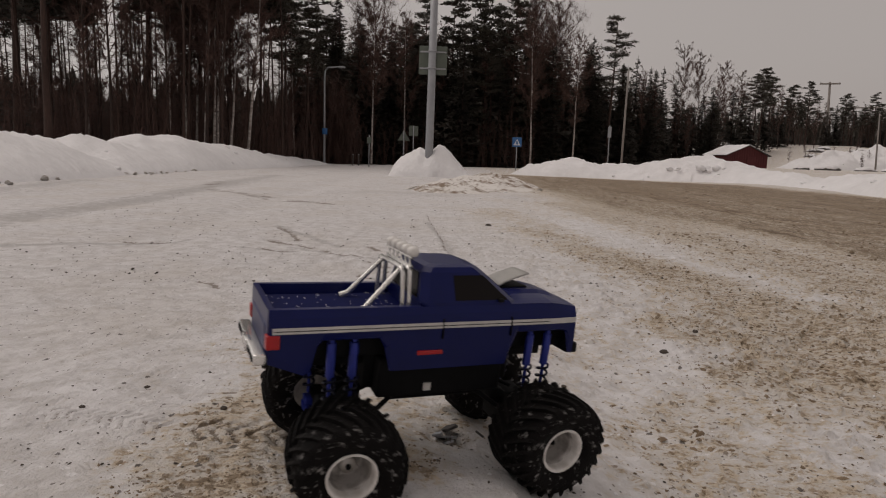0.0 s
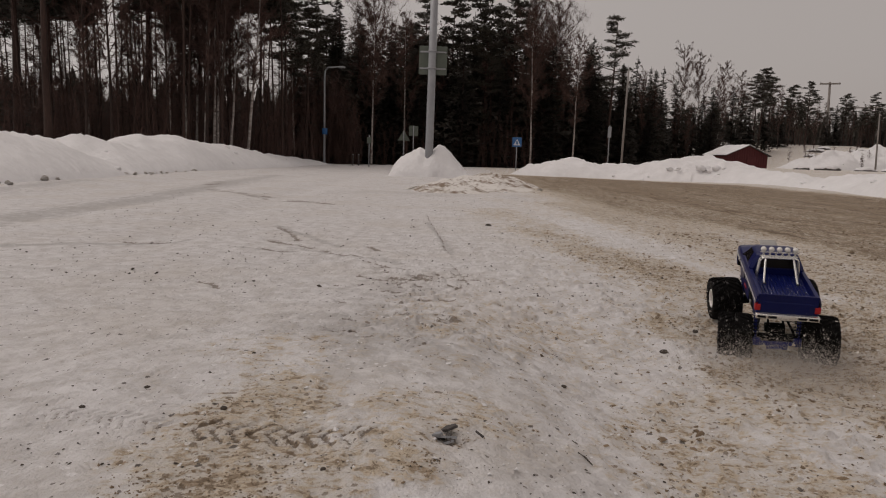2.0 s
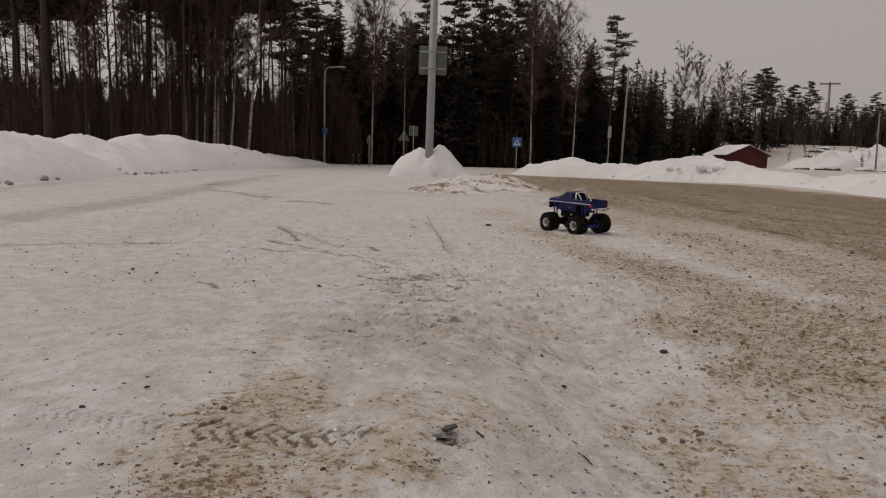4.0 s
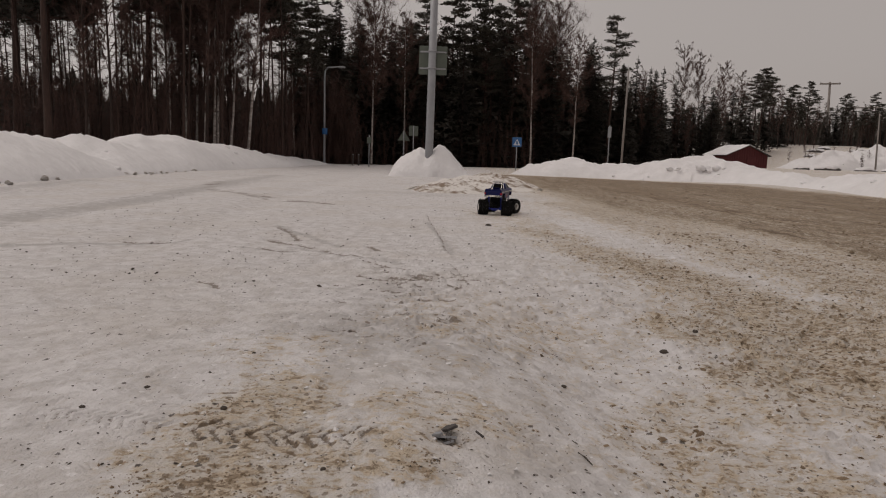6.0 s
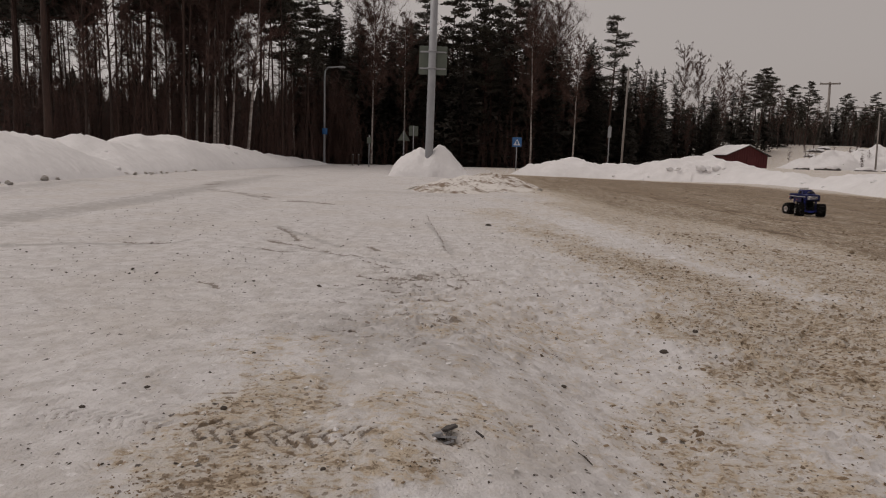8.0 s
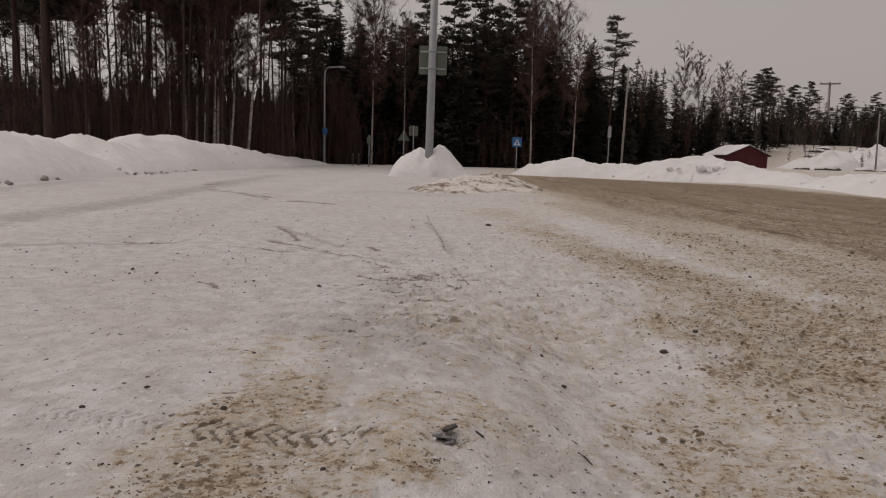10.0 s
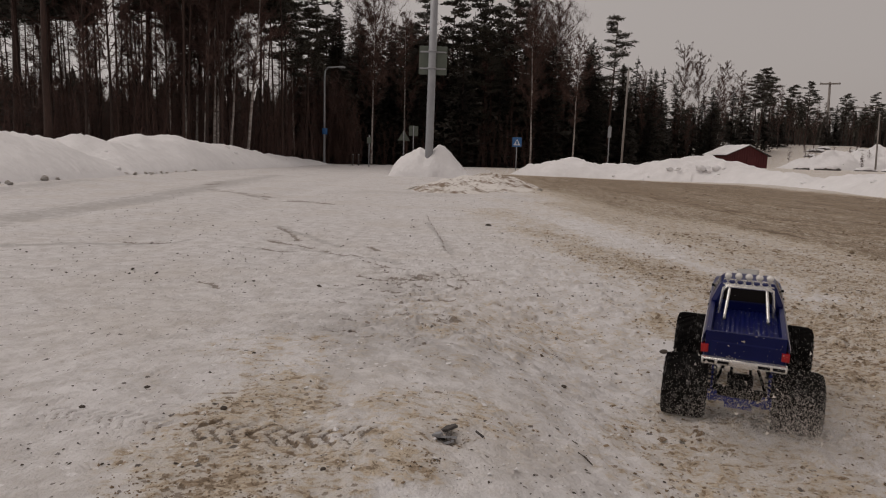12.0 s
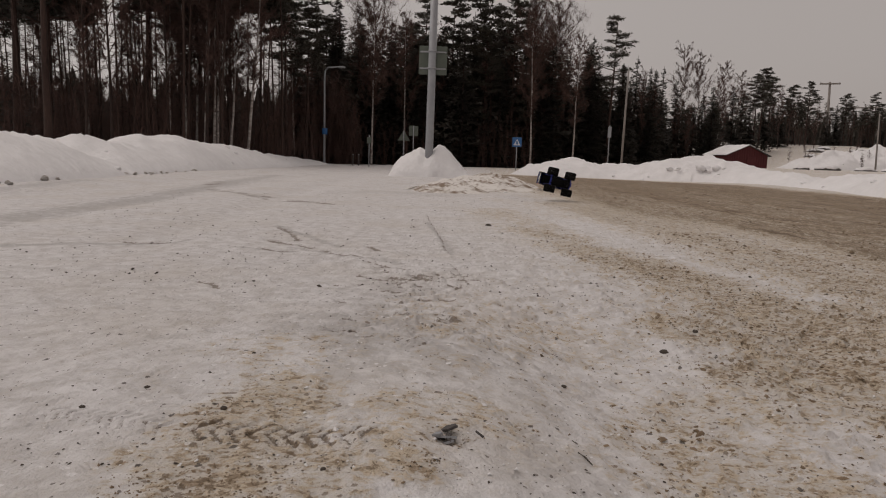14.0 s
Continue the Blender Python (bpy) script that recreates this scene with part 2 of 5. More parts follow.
# scratches left by tyres: from, to, half width
SCUFFS = ((-1.089, 3.767, -0.953, 3.642, 0.036), (-0.953, 3.642, -0.86, 3.65, 0.04), (-1.074, 4.01, -0.824, 3.854, 0.045), (-0.824, 3.854, -0.648, 3.637, 0.035), (-0.648, 3.637, -0.409, 3.472, 0.031), (-1.27, 4.91, -1.105, 4.611, 0.04), (-1.105, 4.611, -0.911, 4.09, 0.028), (-0.5, 3.98, -0.357, 3.751, 0.031), (-0.357, 3.751, -0.188, 3.634, 0.038), (-0.39, 3.34, -0.256, 3.169, 0.027), (-0.17, 6.34, 0.04, 3.68, 0.008), (0.05, 3.31, 0.118, 2.784, 0.009), (-3.827, 10.379, -4.24, 12.471, 0.093), (-3.827, 10.379, -2.86, 8.991, 0.171), (-2.86, 8.991, -2.257, 8.205, 0.145), (-1.876, 7.821, -1.2, 7.37, 0.148), (-1.02, 2.69, -0.923, 2.603, 0.021), (-0.93, 2.589, -0.828, 2.525, 0.019), (-0.209, 1.882, -0.102, 1.947, 0.013), (-0.11, 1.705, -0.072, 1.677, 0.011), (-0.045, 1.697, -0.009, 1.674, 0.01), (-1.965, 3.89, -1.716, 3.955, 0.046), (-2.61, 8.65, -2.344, 8.536, 0.203))


scratch = random.Random(77)
for k in range(90):
    cy = scratch.uniform(1.6, 3.2)
    cx = -0.16 + 0.03 * (cy - 2) + scratch.gauss(0, 0.15)
    half = scratch.uniform(0.015, 0.05)
    SCUFFS += ((cx - half, cy + scratch.uniform(-0.02, 0.02), cx + half, cy + scratch.uniform(-0.02, 0.02), scratch.uniform(0.010, 0.017) * cy / 2),)


def scuffs_at(x, y):
    """Where tyres have scratched the snow, broken here and there."""
    wx, wy = x + 0.012 * grain(x * 9, y * 9, 71, 2), y + 0.02 * grain(x * 9, y * 9, 72, 2)
    total = np.zeros_like(x)
    for ax, ay, bx, by, wide in SCUFFS:
        total = np.maximum(total, line(wx, wy, ax, ay, bx, by, wide))
    return total * step(-0.6, 0.2, grain(x * 11, y * 11, 62, 2))


def ground_height(x, y):
    near = 1 / (1 + (np.hypot(x, y - 1.5) / 6) ** 2)
    z = 0.006 * grain(x * 2.2, y * 2.2, 3, 3) + 0.009 * near * grain(x * 9, y * 9, 7, 3, 0.6)
    z = z + 0.0045 * near * grain(x * 40, y * 40, 11, 2, 0.7) + 0.014 * near * clods_at(x, y)
    z = z + 0.035 * grain(x * 0.35, y * 0.25, 5, 2) * step(5, 14, np.hypot(x, y))
    # a low hump before the camera, falling off to a shallow dip beside it
    z = z + 0.078 * step(0.52, -0.12, x) * step(-1.5, -0.30, x) * step(2.7, 1.05, y) * step(0.1, 0.65, y)
    z = z - 0.060 * step(0.05, 0.48, x) * step(1.75, 1.15, x) * step(0.05, 0.60, y) * step(2.70, 1.90, y)
    # tracks pressed by cars, along the way
    for cx, w in ((-3.2, 0.3), (-4.7, 0.3), (-1.9, 0.22)):
        z = z - 0.03 * np.exp(-((x - cx + 0.05 * (y - 6) + 0.12 * grain(x * 0, y * 0.3, 21)) / w) ** 2) * step(2.5, 5, y)
    z = z - 0.03 * road_amount(x, y) * (0.6 + 0.4 * np.cos(x * 5.5 + 0.8 * grain(x * 0.5, y * 0.3, 22)))
    z = z - 0.0055 * tread_marks(x, y, -0.438, 1.03, -0.07, 1.012, 0.085, 0.031)
    z = z - 0.004 * tread_marks(x, y, -0.737, 1.145, -0.431, 1.0310, 0.06, 0.0255)
    z = z - 0.004 * tread_marks(x, y, 0.247, 0.923, 0.114, 1.239, 0.09, 0.034)
    z = z - 0.012 * spot(x, y, 0.023, 1.037, 0.05, 0.04) + 0.012 * spot(x, y, 0.064, 1.049, 0.05, 0.025)
    z = z - 0.011 * scuffs_at(x, y)
    # the land rises a little behind the road's far bank
    z = z + 0.6 * step(10, 14, x) * step(25, 40, y) + 4.2 * step(56, 112, y) * step(20, 44, x) + 6.0 * step(110, 260, y) * step(30, 90, x)
    return z


def dirt_at(x, y):
    """How thick the sand lies: the road, patches where cars turn, strips along their way."""
    rough = grain(x * 2.1, y * 2.1, 40, 4, 0.6)
    dirt = road_amount(x, y) * (0.95 + 0.45 * step(0.35, 1.0, grain(x * 0.9, y * 0.07, 47, 2) * 0.5 + 0.5) + 0.42 * grain(x * 3.5, y * 0.35, 44, 3) + 0.25 * step(3.5, 7, x))
    wx, wy = x + 0.14 * grain(x * 3.5, y * 3.5, 41, 4, 0.6), y + 0.20 * grain(x * 3.5, y * 3.5, 42, 4, 0.6)
    for cx, cy, rx, ry, k, turn in ((-0.32, 1.06, 0.16, 0.34, 0.46, 8), (-0.21, 0.94, 0.26, 0.15, 0.40, 0), (-0.23, 0.80, 0.22, 0.17, 0.41, 0), (-0.00, 1.23, 0.22, 0.10, 0.24, 0), (-0.04, 1.08, 0.19, 0.12, 0.22, 0),
                                    (-0.42, 1.57, 0.20, 0.22, 0.17, 0), (1.01, 1.81, 0.29, 0.29, 0.41, 20), (0.69, 1.48, 0.33, 0.17, 0.29, 15), (0.54, 1.17, 0.28, 0.26, 0.29, 0), (1.31, 2.01, 0.44, 0.24, 0.45, -15),
                                    (1.35, 1.56, 0.39, 0.45, 0.38, 0), (0.89, 2.24, 0.27, 0.14, 0.38, -10), (1.37, 2.33, 0.41, 0.21, 0.36, -15), (1.75, 2.14, 0.50, 0.55, 0.41, 0), (0.10, 2.17, 0.45, 0.50, 0.16, 0)):
        dirt = np.maximum(dirt, k * step(0.0, 0.55, spot(wx, wy, cx, cy, rx * 1.2, ry * 1.2, turn)))
    for ax, ay, bx, by, wide, k in ((0.50, 7.2, 0.72, 5.2, 0.35, 0.34), (0.72, 5.2, 0.86, 4.2, 0.26, 0.62), (0.86, 4.2, 1.10, 3.25, 0.26, 0.74), (1.10, 3.25, 1.24, 2.60, 0.30, 0.70), (1.24, 2.60, 1.45, 1.95, 0.34, 0.62),
                                    (1.95, 5.2, 2.1, 3.2, 0.30, 0.72), (1.55, 8.5, 2.0, 5.5, 0.45, 0.50), (0.85, 9.5, 1.2, 6.5, 0.30, 0.22), (1.80, 3.6, 1.95, 2.4, 0.34, 0.52)):
        dirt = np.maximum(dirt, 0.74 * k * step(0.0, 0.9, line(wx, wy, ax, ay, bx, by, wide * 1.6)) * (0.85 + 0.5 * rough))
    pale = np.maximum(line(wx, wy, 0.95, 9.8, 1.14, 5.8, 0.45), np.maximum(line(wx, wy, 1.14, 5.8, 1.40, 3.7, 0.34), line(wx, wy, 1.40, 3.7, 1.66, 2.6, 0.24)))
    dirt = dirt + (0.14 * step(-0.3, 0.7, x - 0.04 * y + 0.3 * rough) + 0.17 * step(0.5, 1.5, x - 0.04 * y + 0.25 * rough)) * (1 - np.minimum(dirt, 1)) * (1 - 0.8 * pale) + 0.05 * rough + 0.02 + 0.08 * spot(x, y, -0.2, 1.6, 1.0, 1.2)
    return dirt


def build_ground():
    xs = graded(-1.1, 1.75, 0.0085, (-900, 900), 1.03)
    ys = graded(0.84, 2.5, 0.0085, (-700, 1600), 1.0165)
    for lo, hi in ((1.02, 1.2), (1.02, 1.2)):
        ys = np.sort(np.concatenate([ys, [m for m in (ys[:-1] + ys[1:]) / 2 if lo < m < hi]]))
    xs = np.sort(np.concatenate([xs, [m for m in (xs[:-1] + xs[1:]) / 2 if -0.8 < m < 0.0]]))
    x, y = np.meshgrid(xs, ys)
    z = ground_height(x, y)
    w, h = len(xs), len(ys)
    me = bpy.data.meshes.new("ground")
    me.vertices.add(w * h)
    me.vertices.foreach_set("co", np.stack([x, y, z], -1).astype(np.float32).ravel())
    i = (np.arange(h - 1)[:, None] * w + np.arange(w - 1)[None, :]).ravel()
    quads = np.stack([i, i + 1, i + 1 + w, i + w], -1).astype(np.int32)
    me.loops.add(quads.size)
    me.loops.foreach_set("vertex_index", quads.ravel())
    me.polygons.add(len(quads))
    me.polygons.foreach_set("loop_start", np.arange(0, quads.size, 4, dtype=np.int32))
    me.polygons.foreach_set("use_smooth", np.ones(len(quads), bool))
    me.update(calc_edges=True)
    rough = grain(x * 2.1, y * 2.1, 40, 4, 0.6)
    dirt = dirt_at(x, y)
    ice = 0.5 * step(0.1, 0.7, grain(x * 0.8, y * 0.4, 50, 3)) + 0.55 * spot(x, y, -0.25, 1.75, 0.6, 0.6) + 0.55 * spot(x, y, -0.16, 2.5, 0.45, 1.2) + 0.4 * spot(x, y, 0.15, 1.5, 0.5, 0.5)
    for ax, ay, bx, by, wd in ((-3.35, 4.2, -3.45, 7.5, 0.40), (-3.45, 7.5, -3.85, 10.8, 0.40), (-3.85, 10.8, -4.6, 18.0, 0.5), (-5.3, 6.5, -6.1, 11, 0.5), (-2.6, 3.4, -1.6, 3.95, 0.10), (-1.28, 4.95, -0.62, 3.85, 0.06), (-0.92, 3.78, -0.2, 3.3, 0.05), (-1.2, 3.75, -0.85, 3.62, 0.05), (-0.14, 5.6, 0.05, 3.7, 0.05)):
        ice = np.maximum(ice, line(x, y, ax, ay, bx, by, wd) * (0.9 + 0.4 * rough))
    grime_shade = np.clip(0.25 + 0.5 * dirt + 0.35 * rough + 1.3 * spot(x, y, 0.023, 1.037, 0.055, 0.045), 0, 1)
    tread = tread_marks(x, y, -0.438, 1.03, -0.07, 1.012, 0.085, 0.031) + 0.6 * tread_marks(x, y, -0.737, 1.145, -0.431, 1.0310, 0.06, 0.0255) + 0.35 * tread_marks(x, y, 0.247, 0.923, 0.114, 1.239, 0.09, 0.034)
    # shade of the pressed tread grooves, put into the ground's colour
    grime_shade = grime_shade + 1.7 * tread * (0.75 + 0.35 * grain(x * 16, y * 16, 61, 2))
    grime_shade = grime_shade + 0.40 * clods_at(x, y) * step(-0.2, 0.5, grain(x * 13, y * 13, 64, 2))
    # scratches are drawn darker along their lines
    grime_shade = grime_shade + 2.0 * scuffs_at(x, y)
    for name, values in (("dirt", dirt), ("ice", ice), ("grime_shade", grime_shade)):
        me.attributes.new(name, "FLOAT", "POINT").data.foreach_set("value", values.astype(np.float32).ravel())
    me.materials.append(GROUND)
    return tagged(new("ground", me), "trodden snow strewn with brown sand and grit", "ground", kind="structure")


ground = build_ground()


def height_at(x, y):
    return float(ground_height(np.array([x], float), np.array([y], float))[0])


# ---- ploughed snow ----
def lump_mesh(seed):
    bm = bmesh.new()
    bmesh.ops.create_icosphere(bm, subdivisions=2, radius=1.0)
    for q in bm.verts:
        n = 1 + 0.5 * noise.noise(q.co * 1.4 + Vector((seed * 3.7, 0, 0))) + 0.2 * noise.noise(q.co * 3.5 + Vector((0, seed * 2.1, 0)))
        q.co = (q.co.x * n * 1.2, q.co.y * n, q.co.z * n * 0.75)
    me = bpy.data.meshes.new("snow_lump")
    bm.to_mesh(me)
    bm.free()
    me.materials.append(LUMP_SNOW if seed < 5 else DIRTY_SNOW)
    me.polygons.foreach_set("use_smooth", [True] * len(me.polygons))
    return me


LUMPS = [lump_mesh(k) for k in range(1, 7)]


def snow_bank(name, label, path, seed, material=SNOW, step_len=0.16, rows=34, lumps=1.0, power=0.8, taper=0.8):
    """A ridge of ploughed snow along path: rows of x, y, crest height, half width."""
    pts = np.array(path, float)
    along = np.concatenate([[0], np.cumsum(np.hypot(*np.diff(pts[:, :2], axis=0).T))])
    s = np.arange(0, along[-1] + step_len, step_len)
    cols = [np.interp(s, along, pts[:, k]) for k in range(4)]
    kernel = np.hanning(9) / np.hanning(9).sum()
    cols = [np.convolve(np.pad(c, 4, mode="edge"), kernel, "valid") for c in cols]
    dx, dy = np.gradient(cols[0]), np.gradient(cols[1])
    length = np.hypot(dx, dy) + 1e-9
    nx, ny = -dy / length, dx / length
    v = np.linspace(-1, 1, rows)
    X = cols[0][:, None] + nx[:, None] * v[None] * cols[3][:, None]
    Y = cols[1][:, None] + ny[:, None] * v[None] * cols[3][:, None]
    shape = np.clip(np.cos(v * math.pi / 2), 0, 1)[None] ** power
    crest = cols[2][:, None] * (1 + 0.12 * grain(s * 0.5, s * 0 + 3, seed, 3)[:, None])
    end = np.minimum(1, np.minimum(s, s[-1] - s) / taper)[:, None] ** 0.6
    Z = crest * shape * end
    Z = Z + lumps * shape * end * (0.17 * grain(X * 1.1, Y * 1.1, seed + 5, 2) + 0.13 * grain(X * 2.9, Y * 2.9, seed + 8, 3, 0.65) + 0.10 * np.abs(grain(X * 6, Y * 6, seed + 9, 3, 0.6)))
    base = ground_height(X, Y)
    Z = base + np.maximum(Z, 0) - 0.05 * (1 - shape * end)
    w, h = rows, len(s)
    i = (np.arange(h - 1)[:, None] * w + np.arange(w - 1)[None]).ravel()
    faces = np.stack([i, i + w, i + w + 1, i + 1], -1)
    ob = made(name, np.stack([X, Y, Z], -1).reshape(-1, 3), faces.tolist(), material, smooth=True)
    tagged(ob, label, "snow bank")
    r = random.Random(seed)
    for n in range(min(60, int(len(s) * step_len * 1.6))):
        k = r.randrange(len(s))
        side = r.choice((-1, 1)) * r.uniform(0.55, 1.02) if n % 3 else r.uniform(-0.5, 0.5)
        j = int(np.clip((side + 1) / 2 * (rows - 1), 0, rows - 1))
        lump = new("snow_lump", LUMPS[n % 4 if material is SNOW else n % 6])
        lump.parent = ob
        size = r.uniform(0.02, 0.07) * (0.6 + min(1.2, float(cols[2][k])))
        lump.matrix_basis = pose(X[k, j], Y[k, j], max(Z[k, j], base[k, j]) + size * 0.05, r.uniform(-20, 20), r.uniform(-20, 20), r.uniform(0, 360)) @ Matrix.Scale(size, 4)
    return ob


snow_bank("snow_bank", "high ridge of ploughed white snow beside the cleared yard",
          [(-9.0, -12, 0.8, 2.0), (-8.6, 0, 0.8, 2.0), (-8.3, 8, 0.85, 2.0), (-8.2, 12, 0.84, 1.9), (-8.9, 14.6, 0.44, 1.9), (-8.95, 16.2, 0.88, 1.8), (-9.1, 18, 0.72, 1.8), (-9.25, 20, 1.02, 2.0),
           (-9.45, 24, 1.02, 2.0), (-9.2, 29, 0.72, 1.8), (-9.2, 36, 0.45, 1.6), (-9.5, 48, 0.15, 1.4)], 60, lumps=0.6)
snow_bank("snow_bank", "mound of ploughed snow round the foot of a pole",
          [(-1.85, 21.0, 0.12, 0.6), (-1.69, 21.0, 0.34, 0.7), (-1.50, 21.0, 0.60, 0.8), (-1.16, 21.0, 0.76, 0.9), (-0.85, 21.0, 0.90, 1.0), (-0.62, 21.0, 0.76, 1.1), (-0.45, 21.0, 0.82, 1.1), (-0.22, 21.0, 0.96, 1.0), (0.02, 21.0, 0.84, 1.0), (0.22, 21.0, 0.62, 1.0), (0.50, 21.0, 0.34, 0.9), (0.85, 21.0, 0.12, 0.7)], 61, step_len=0.04, lumps=0.6, power=0.65, taper=0.2)
snow_bank("snow_bank", "low dirty heap of ploughed snow and sand",
          [(-0.55, 10.9, 0.08, 0.5), (-0.38, 10.9, 0.17, 0.7), (0.05, 11.2, 0.09, 1.0), (0.5, 12.6, 0.11, 1.3), (1.0, 15.2, 0.13, 1.3), (1.45, 18.6, 0.04, 1.1)], 62, DIRTY_SNOW, step_len=0.08, lumps=0.7)
snow_bank("snow_bank", "long ploughed snow ridge behind the sandy road",
          [(2.9, 29.3, 0.15, 1.2), (3.9, 29, 0.45, 1.5), (5.1, 28.8, 0.80, 1.6), (7.0, 28.3, 0.52, 1.5), (8.2, 27.7, 0.58, 1.7), (9.2, 27, 0.88, 1.6), (10.4, 26.5, 0.92, 1.7), (11.2, 25.6, 0.72, 1.5), (11.9, 24.3, 0.42, 1.2),
           (12.3, 22.5, 0.30, 1.2), (12.4, 20.5, 0.34, 1.3), (12.1, 17.5, 0.48, 1.6), (11.6, 15, 0.82, 1.9), (11.2, 11, 0.9, 1.9), (10.9, 4, 0.9, 1.9), (10.9, -10, 0.9, 1.9)], 63)


# ---- trees ----
def tube(verts, faces, pts, radii, n=5):
    """A tapered limb through pts."""
    start = len(verts)
    for k, (p, r) in enumerate(zip(pts, radii)):
        p = Vector(p)
        d = (Vector(pts[min(k + 1, len(pts) - 1)]) - Vector(pts[max(k - 1, 0)])).normalized()
        a = d.orthogonal().normalized()
        b = d.cross(a)
        for j in range(n):
            t = 2 * math.pi * j / n
            verts.append(p + r * (math.cos(t) * a + math.sin(t) * b))
    for k in range(len(pts) - 1):
        for j in range(n):
            a, b = start + k * n + j, start + k * n + (j + 1) % n
            faces.append((a, b, b + n, a + n))


def stem(rng, height, radius, lean=0.02, n=8, bends=9, sway=0.01):
    """Points and radii of a trunk."""
    pts, x, y = [], 0.0, 0.0
    ax, ay = rng.uniform(-lean, lean), rng.uniform(-lean, lean)
    for k in range(bends):
        t = k / (bends - 1)
        pts.append(Vector((x + ax * height * t, y + ay * height * t, height * t - (0.3 if k == 0 else 0))))
        x += rng.uniform(-sway, sway) * height / bends
        y += rng.uniform(-sway, sway) * height / bends
    return pts, [radius * (1 - 0.93 * (k / (bends - 1)) ** 0.9) for k in range(bends)]


def on_stem(pts, t):
    f = t * (len(pts) - 1)
    k = min(int(f), len(pts) - 2)
    return pts[k].lerp(pts[k + 1], f - k)


def spruce(rng, height, spread, low=0.05):
    tv, tf, cv, cf = [], [], [], []
    pts, radii = stem(rng, height, 0.011 * height + 0.03)
    tube(tv, tf, pts, radii, 7)
    whorls = int(height * 4.2)
    for w in range(whorls):
        t = low + (0.985 - low) * w / whorls
        reach = spread * (1 - t) ** 0.72 * rng.uniform(0.5, 1.15) + 0.05
        for k in range(rng.randint(5, 7)):
            az = rng.uniform(0, 2 * math.pi)
            out = Vector((math.cos(az), math.sin(az), 0))
            side = Vector((-out.y, out.x, 0))
            ln = reach * rng.uniform(0.6, 1.1)
            droop = rng.uniform(0.15, 0.5)
            root = on_stem(pts, min(0.995, t + rng.uniform(-0.02, 0.02)))
            joints = [root + out * (ln * u) + Vector((0, 0, -droop * ln * u + rng.uniform(0.1, 0.45) * ln * u * u)) for u in (0, 0.35, 0.7, 1.0)]
            for j in range(3):
                a, b = joints[j], joints[j + 1]
                for s in (-1, 1):
                    for q in range(2):
                        m = a.lerp(b, (q + rng.random()) / 2)
                        wd = (ln * rng.uniform(0.18, 0.36) + 0.04) * (1.15 - 0.25 * j)
                        tip = m + side * (s * wd) + out * (wd * 0.5) + Vector((0, 0, -rng.uniform(0.1, 0.6) * wd))
                        base = m - out * (0.12 * ln)
                        i = len(cv)
                        cv.extend((base, m + out * (0.1 * ln) + Vector((0, 0, 0.03)), tip))
                        cf.append((i, i + 1, i + 2))
            i = len(cv)
            cv.extend((joints[2] + side * 0.06 * ln, joints[2] - side * 0.06 * ln, joints[3] + Vector((0, 0, 0.02))))
            cf.append((i, i + 1, i + 2))
    return (tv, tf, BARK), (cv, cf, NEEDLES)


def tuft(rng, cv, cf, centre, size, count=20):
    """A flat pad of needles: many small blades round a centre."""
    for k in range(count):
        d = Vector((rng.gauss(0, 1), rng.gauss(0, 1), rng.gauss(0.25, 0.45)))
        d.normalize()
        root = centre + Vector((d.x, d.y, d.z * 0.5)) * size * rng.uniform(0.0, 0.8)
        tip = root + d * size * rng.uniform(0.25, 0.5)
        a = d.orthogonal().normalized() * size * rng.uniform(0.08, 0.17)
        i = len(cv)
        cv.extend((root + a, root - a, tip))
        cf.append((i, i + 1, i + 2))


def pine(rng, height, spread, low=0.55, girth=1.0, snags=12):
    tv, tf, cv, cf = [], [], [], []
    pts, radii = stem(rng, height, (0.009 * height + 0.05) * girth, 0.03, sway=0.03)
    tube(tv, tf, pts, radii, 8)
    for w in range(42):
        t = low + (0.99 - low) * (w + rng.random()) / 42
        az = rng.uniform(0, 2 * math.pi)
        u = (t - low) / (1 - low)
        ln = spread * (0.45 + 0.75 * math.sin(math.pi * min(1, u * 0.8 + 0.15))) * rng.uniform(0.45, 1.1) * (1.05 - 0.55 * u)
        root = on_stem(pts, t)
        rise = rng.uniform(-0.1, 0.35)
        limb = [root + Vector((math.cos(az) * ln * k, math.sin(az) * ln * k, rise * ln * k * k)) for k in (0, 0.4, 0.75, 1.0)]
        tube(tv, tf, limb, [0.045, 0.03, 0.018, 0.008], 4)
        for k in range(7):
            c = limb[1].lerp(limb[3], rng.random() ** 0.7) + Vector((rng.uniform(-0.4, 0.4), rng.uniform(-0.4, 0.4), rng.uniform(0, 0.12))) * ln * 0.6
            tuft(rng, cv, cf, c, rng.uniform(0.22, 0.46), 19)
    for w in range(snags):
        t = rng.uniform(0.15, low)
        az = rng.uniform(0, 2 * math.pi)
        root = on_stem(pts, t)
        tube(tv, tf, [root, root + Vector((math.cos(az), math.sin(az), rng.uniform(-0.6, 0.5))) * rng.uniform(0.3, 1.1)], [0.014, 0.004], 3)
    return (tv, tf, PINE_BARK), (cv, cf, PINE_NEEDLES)


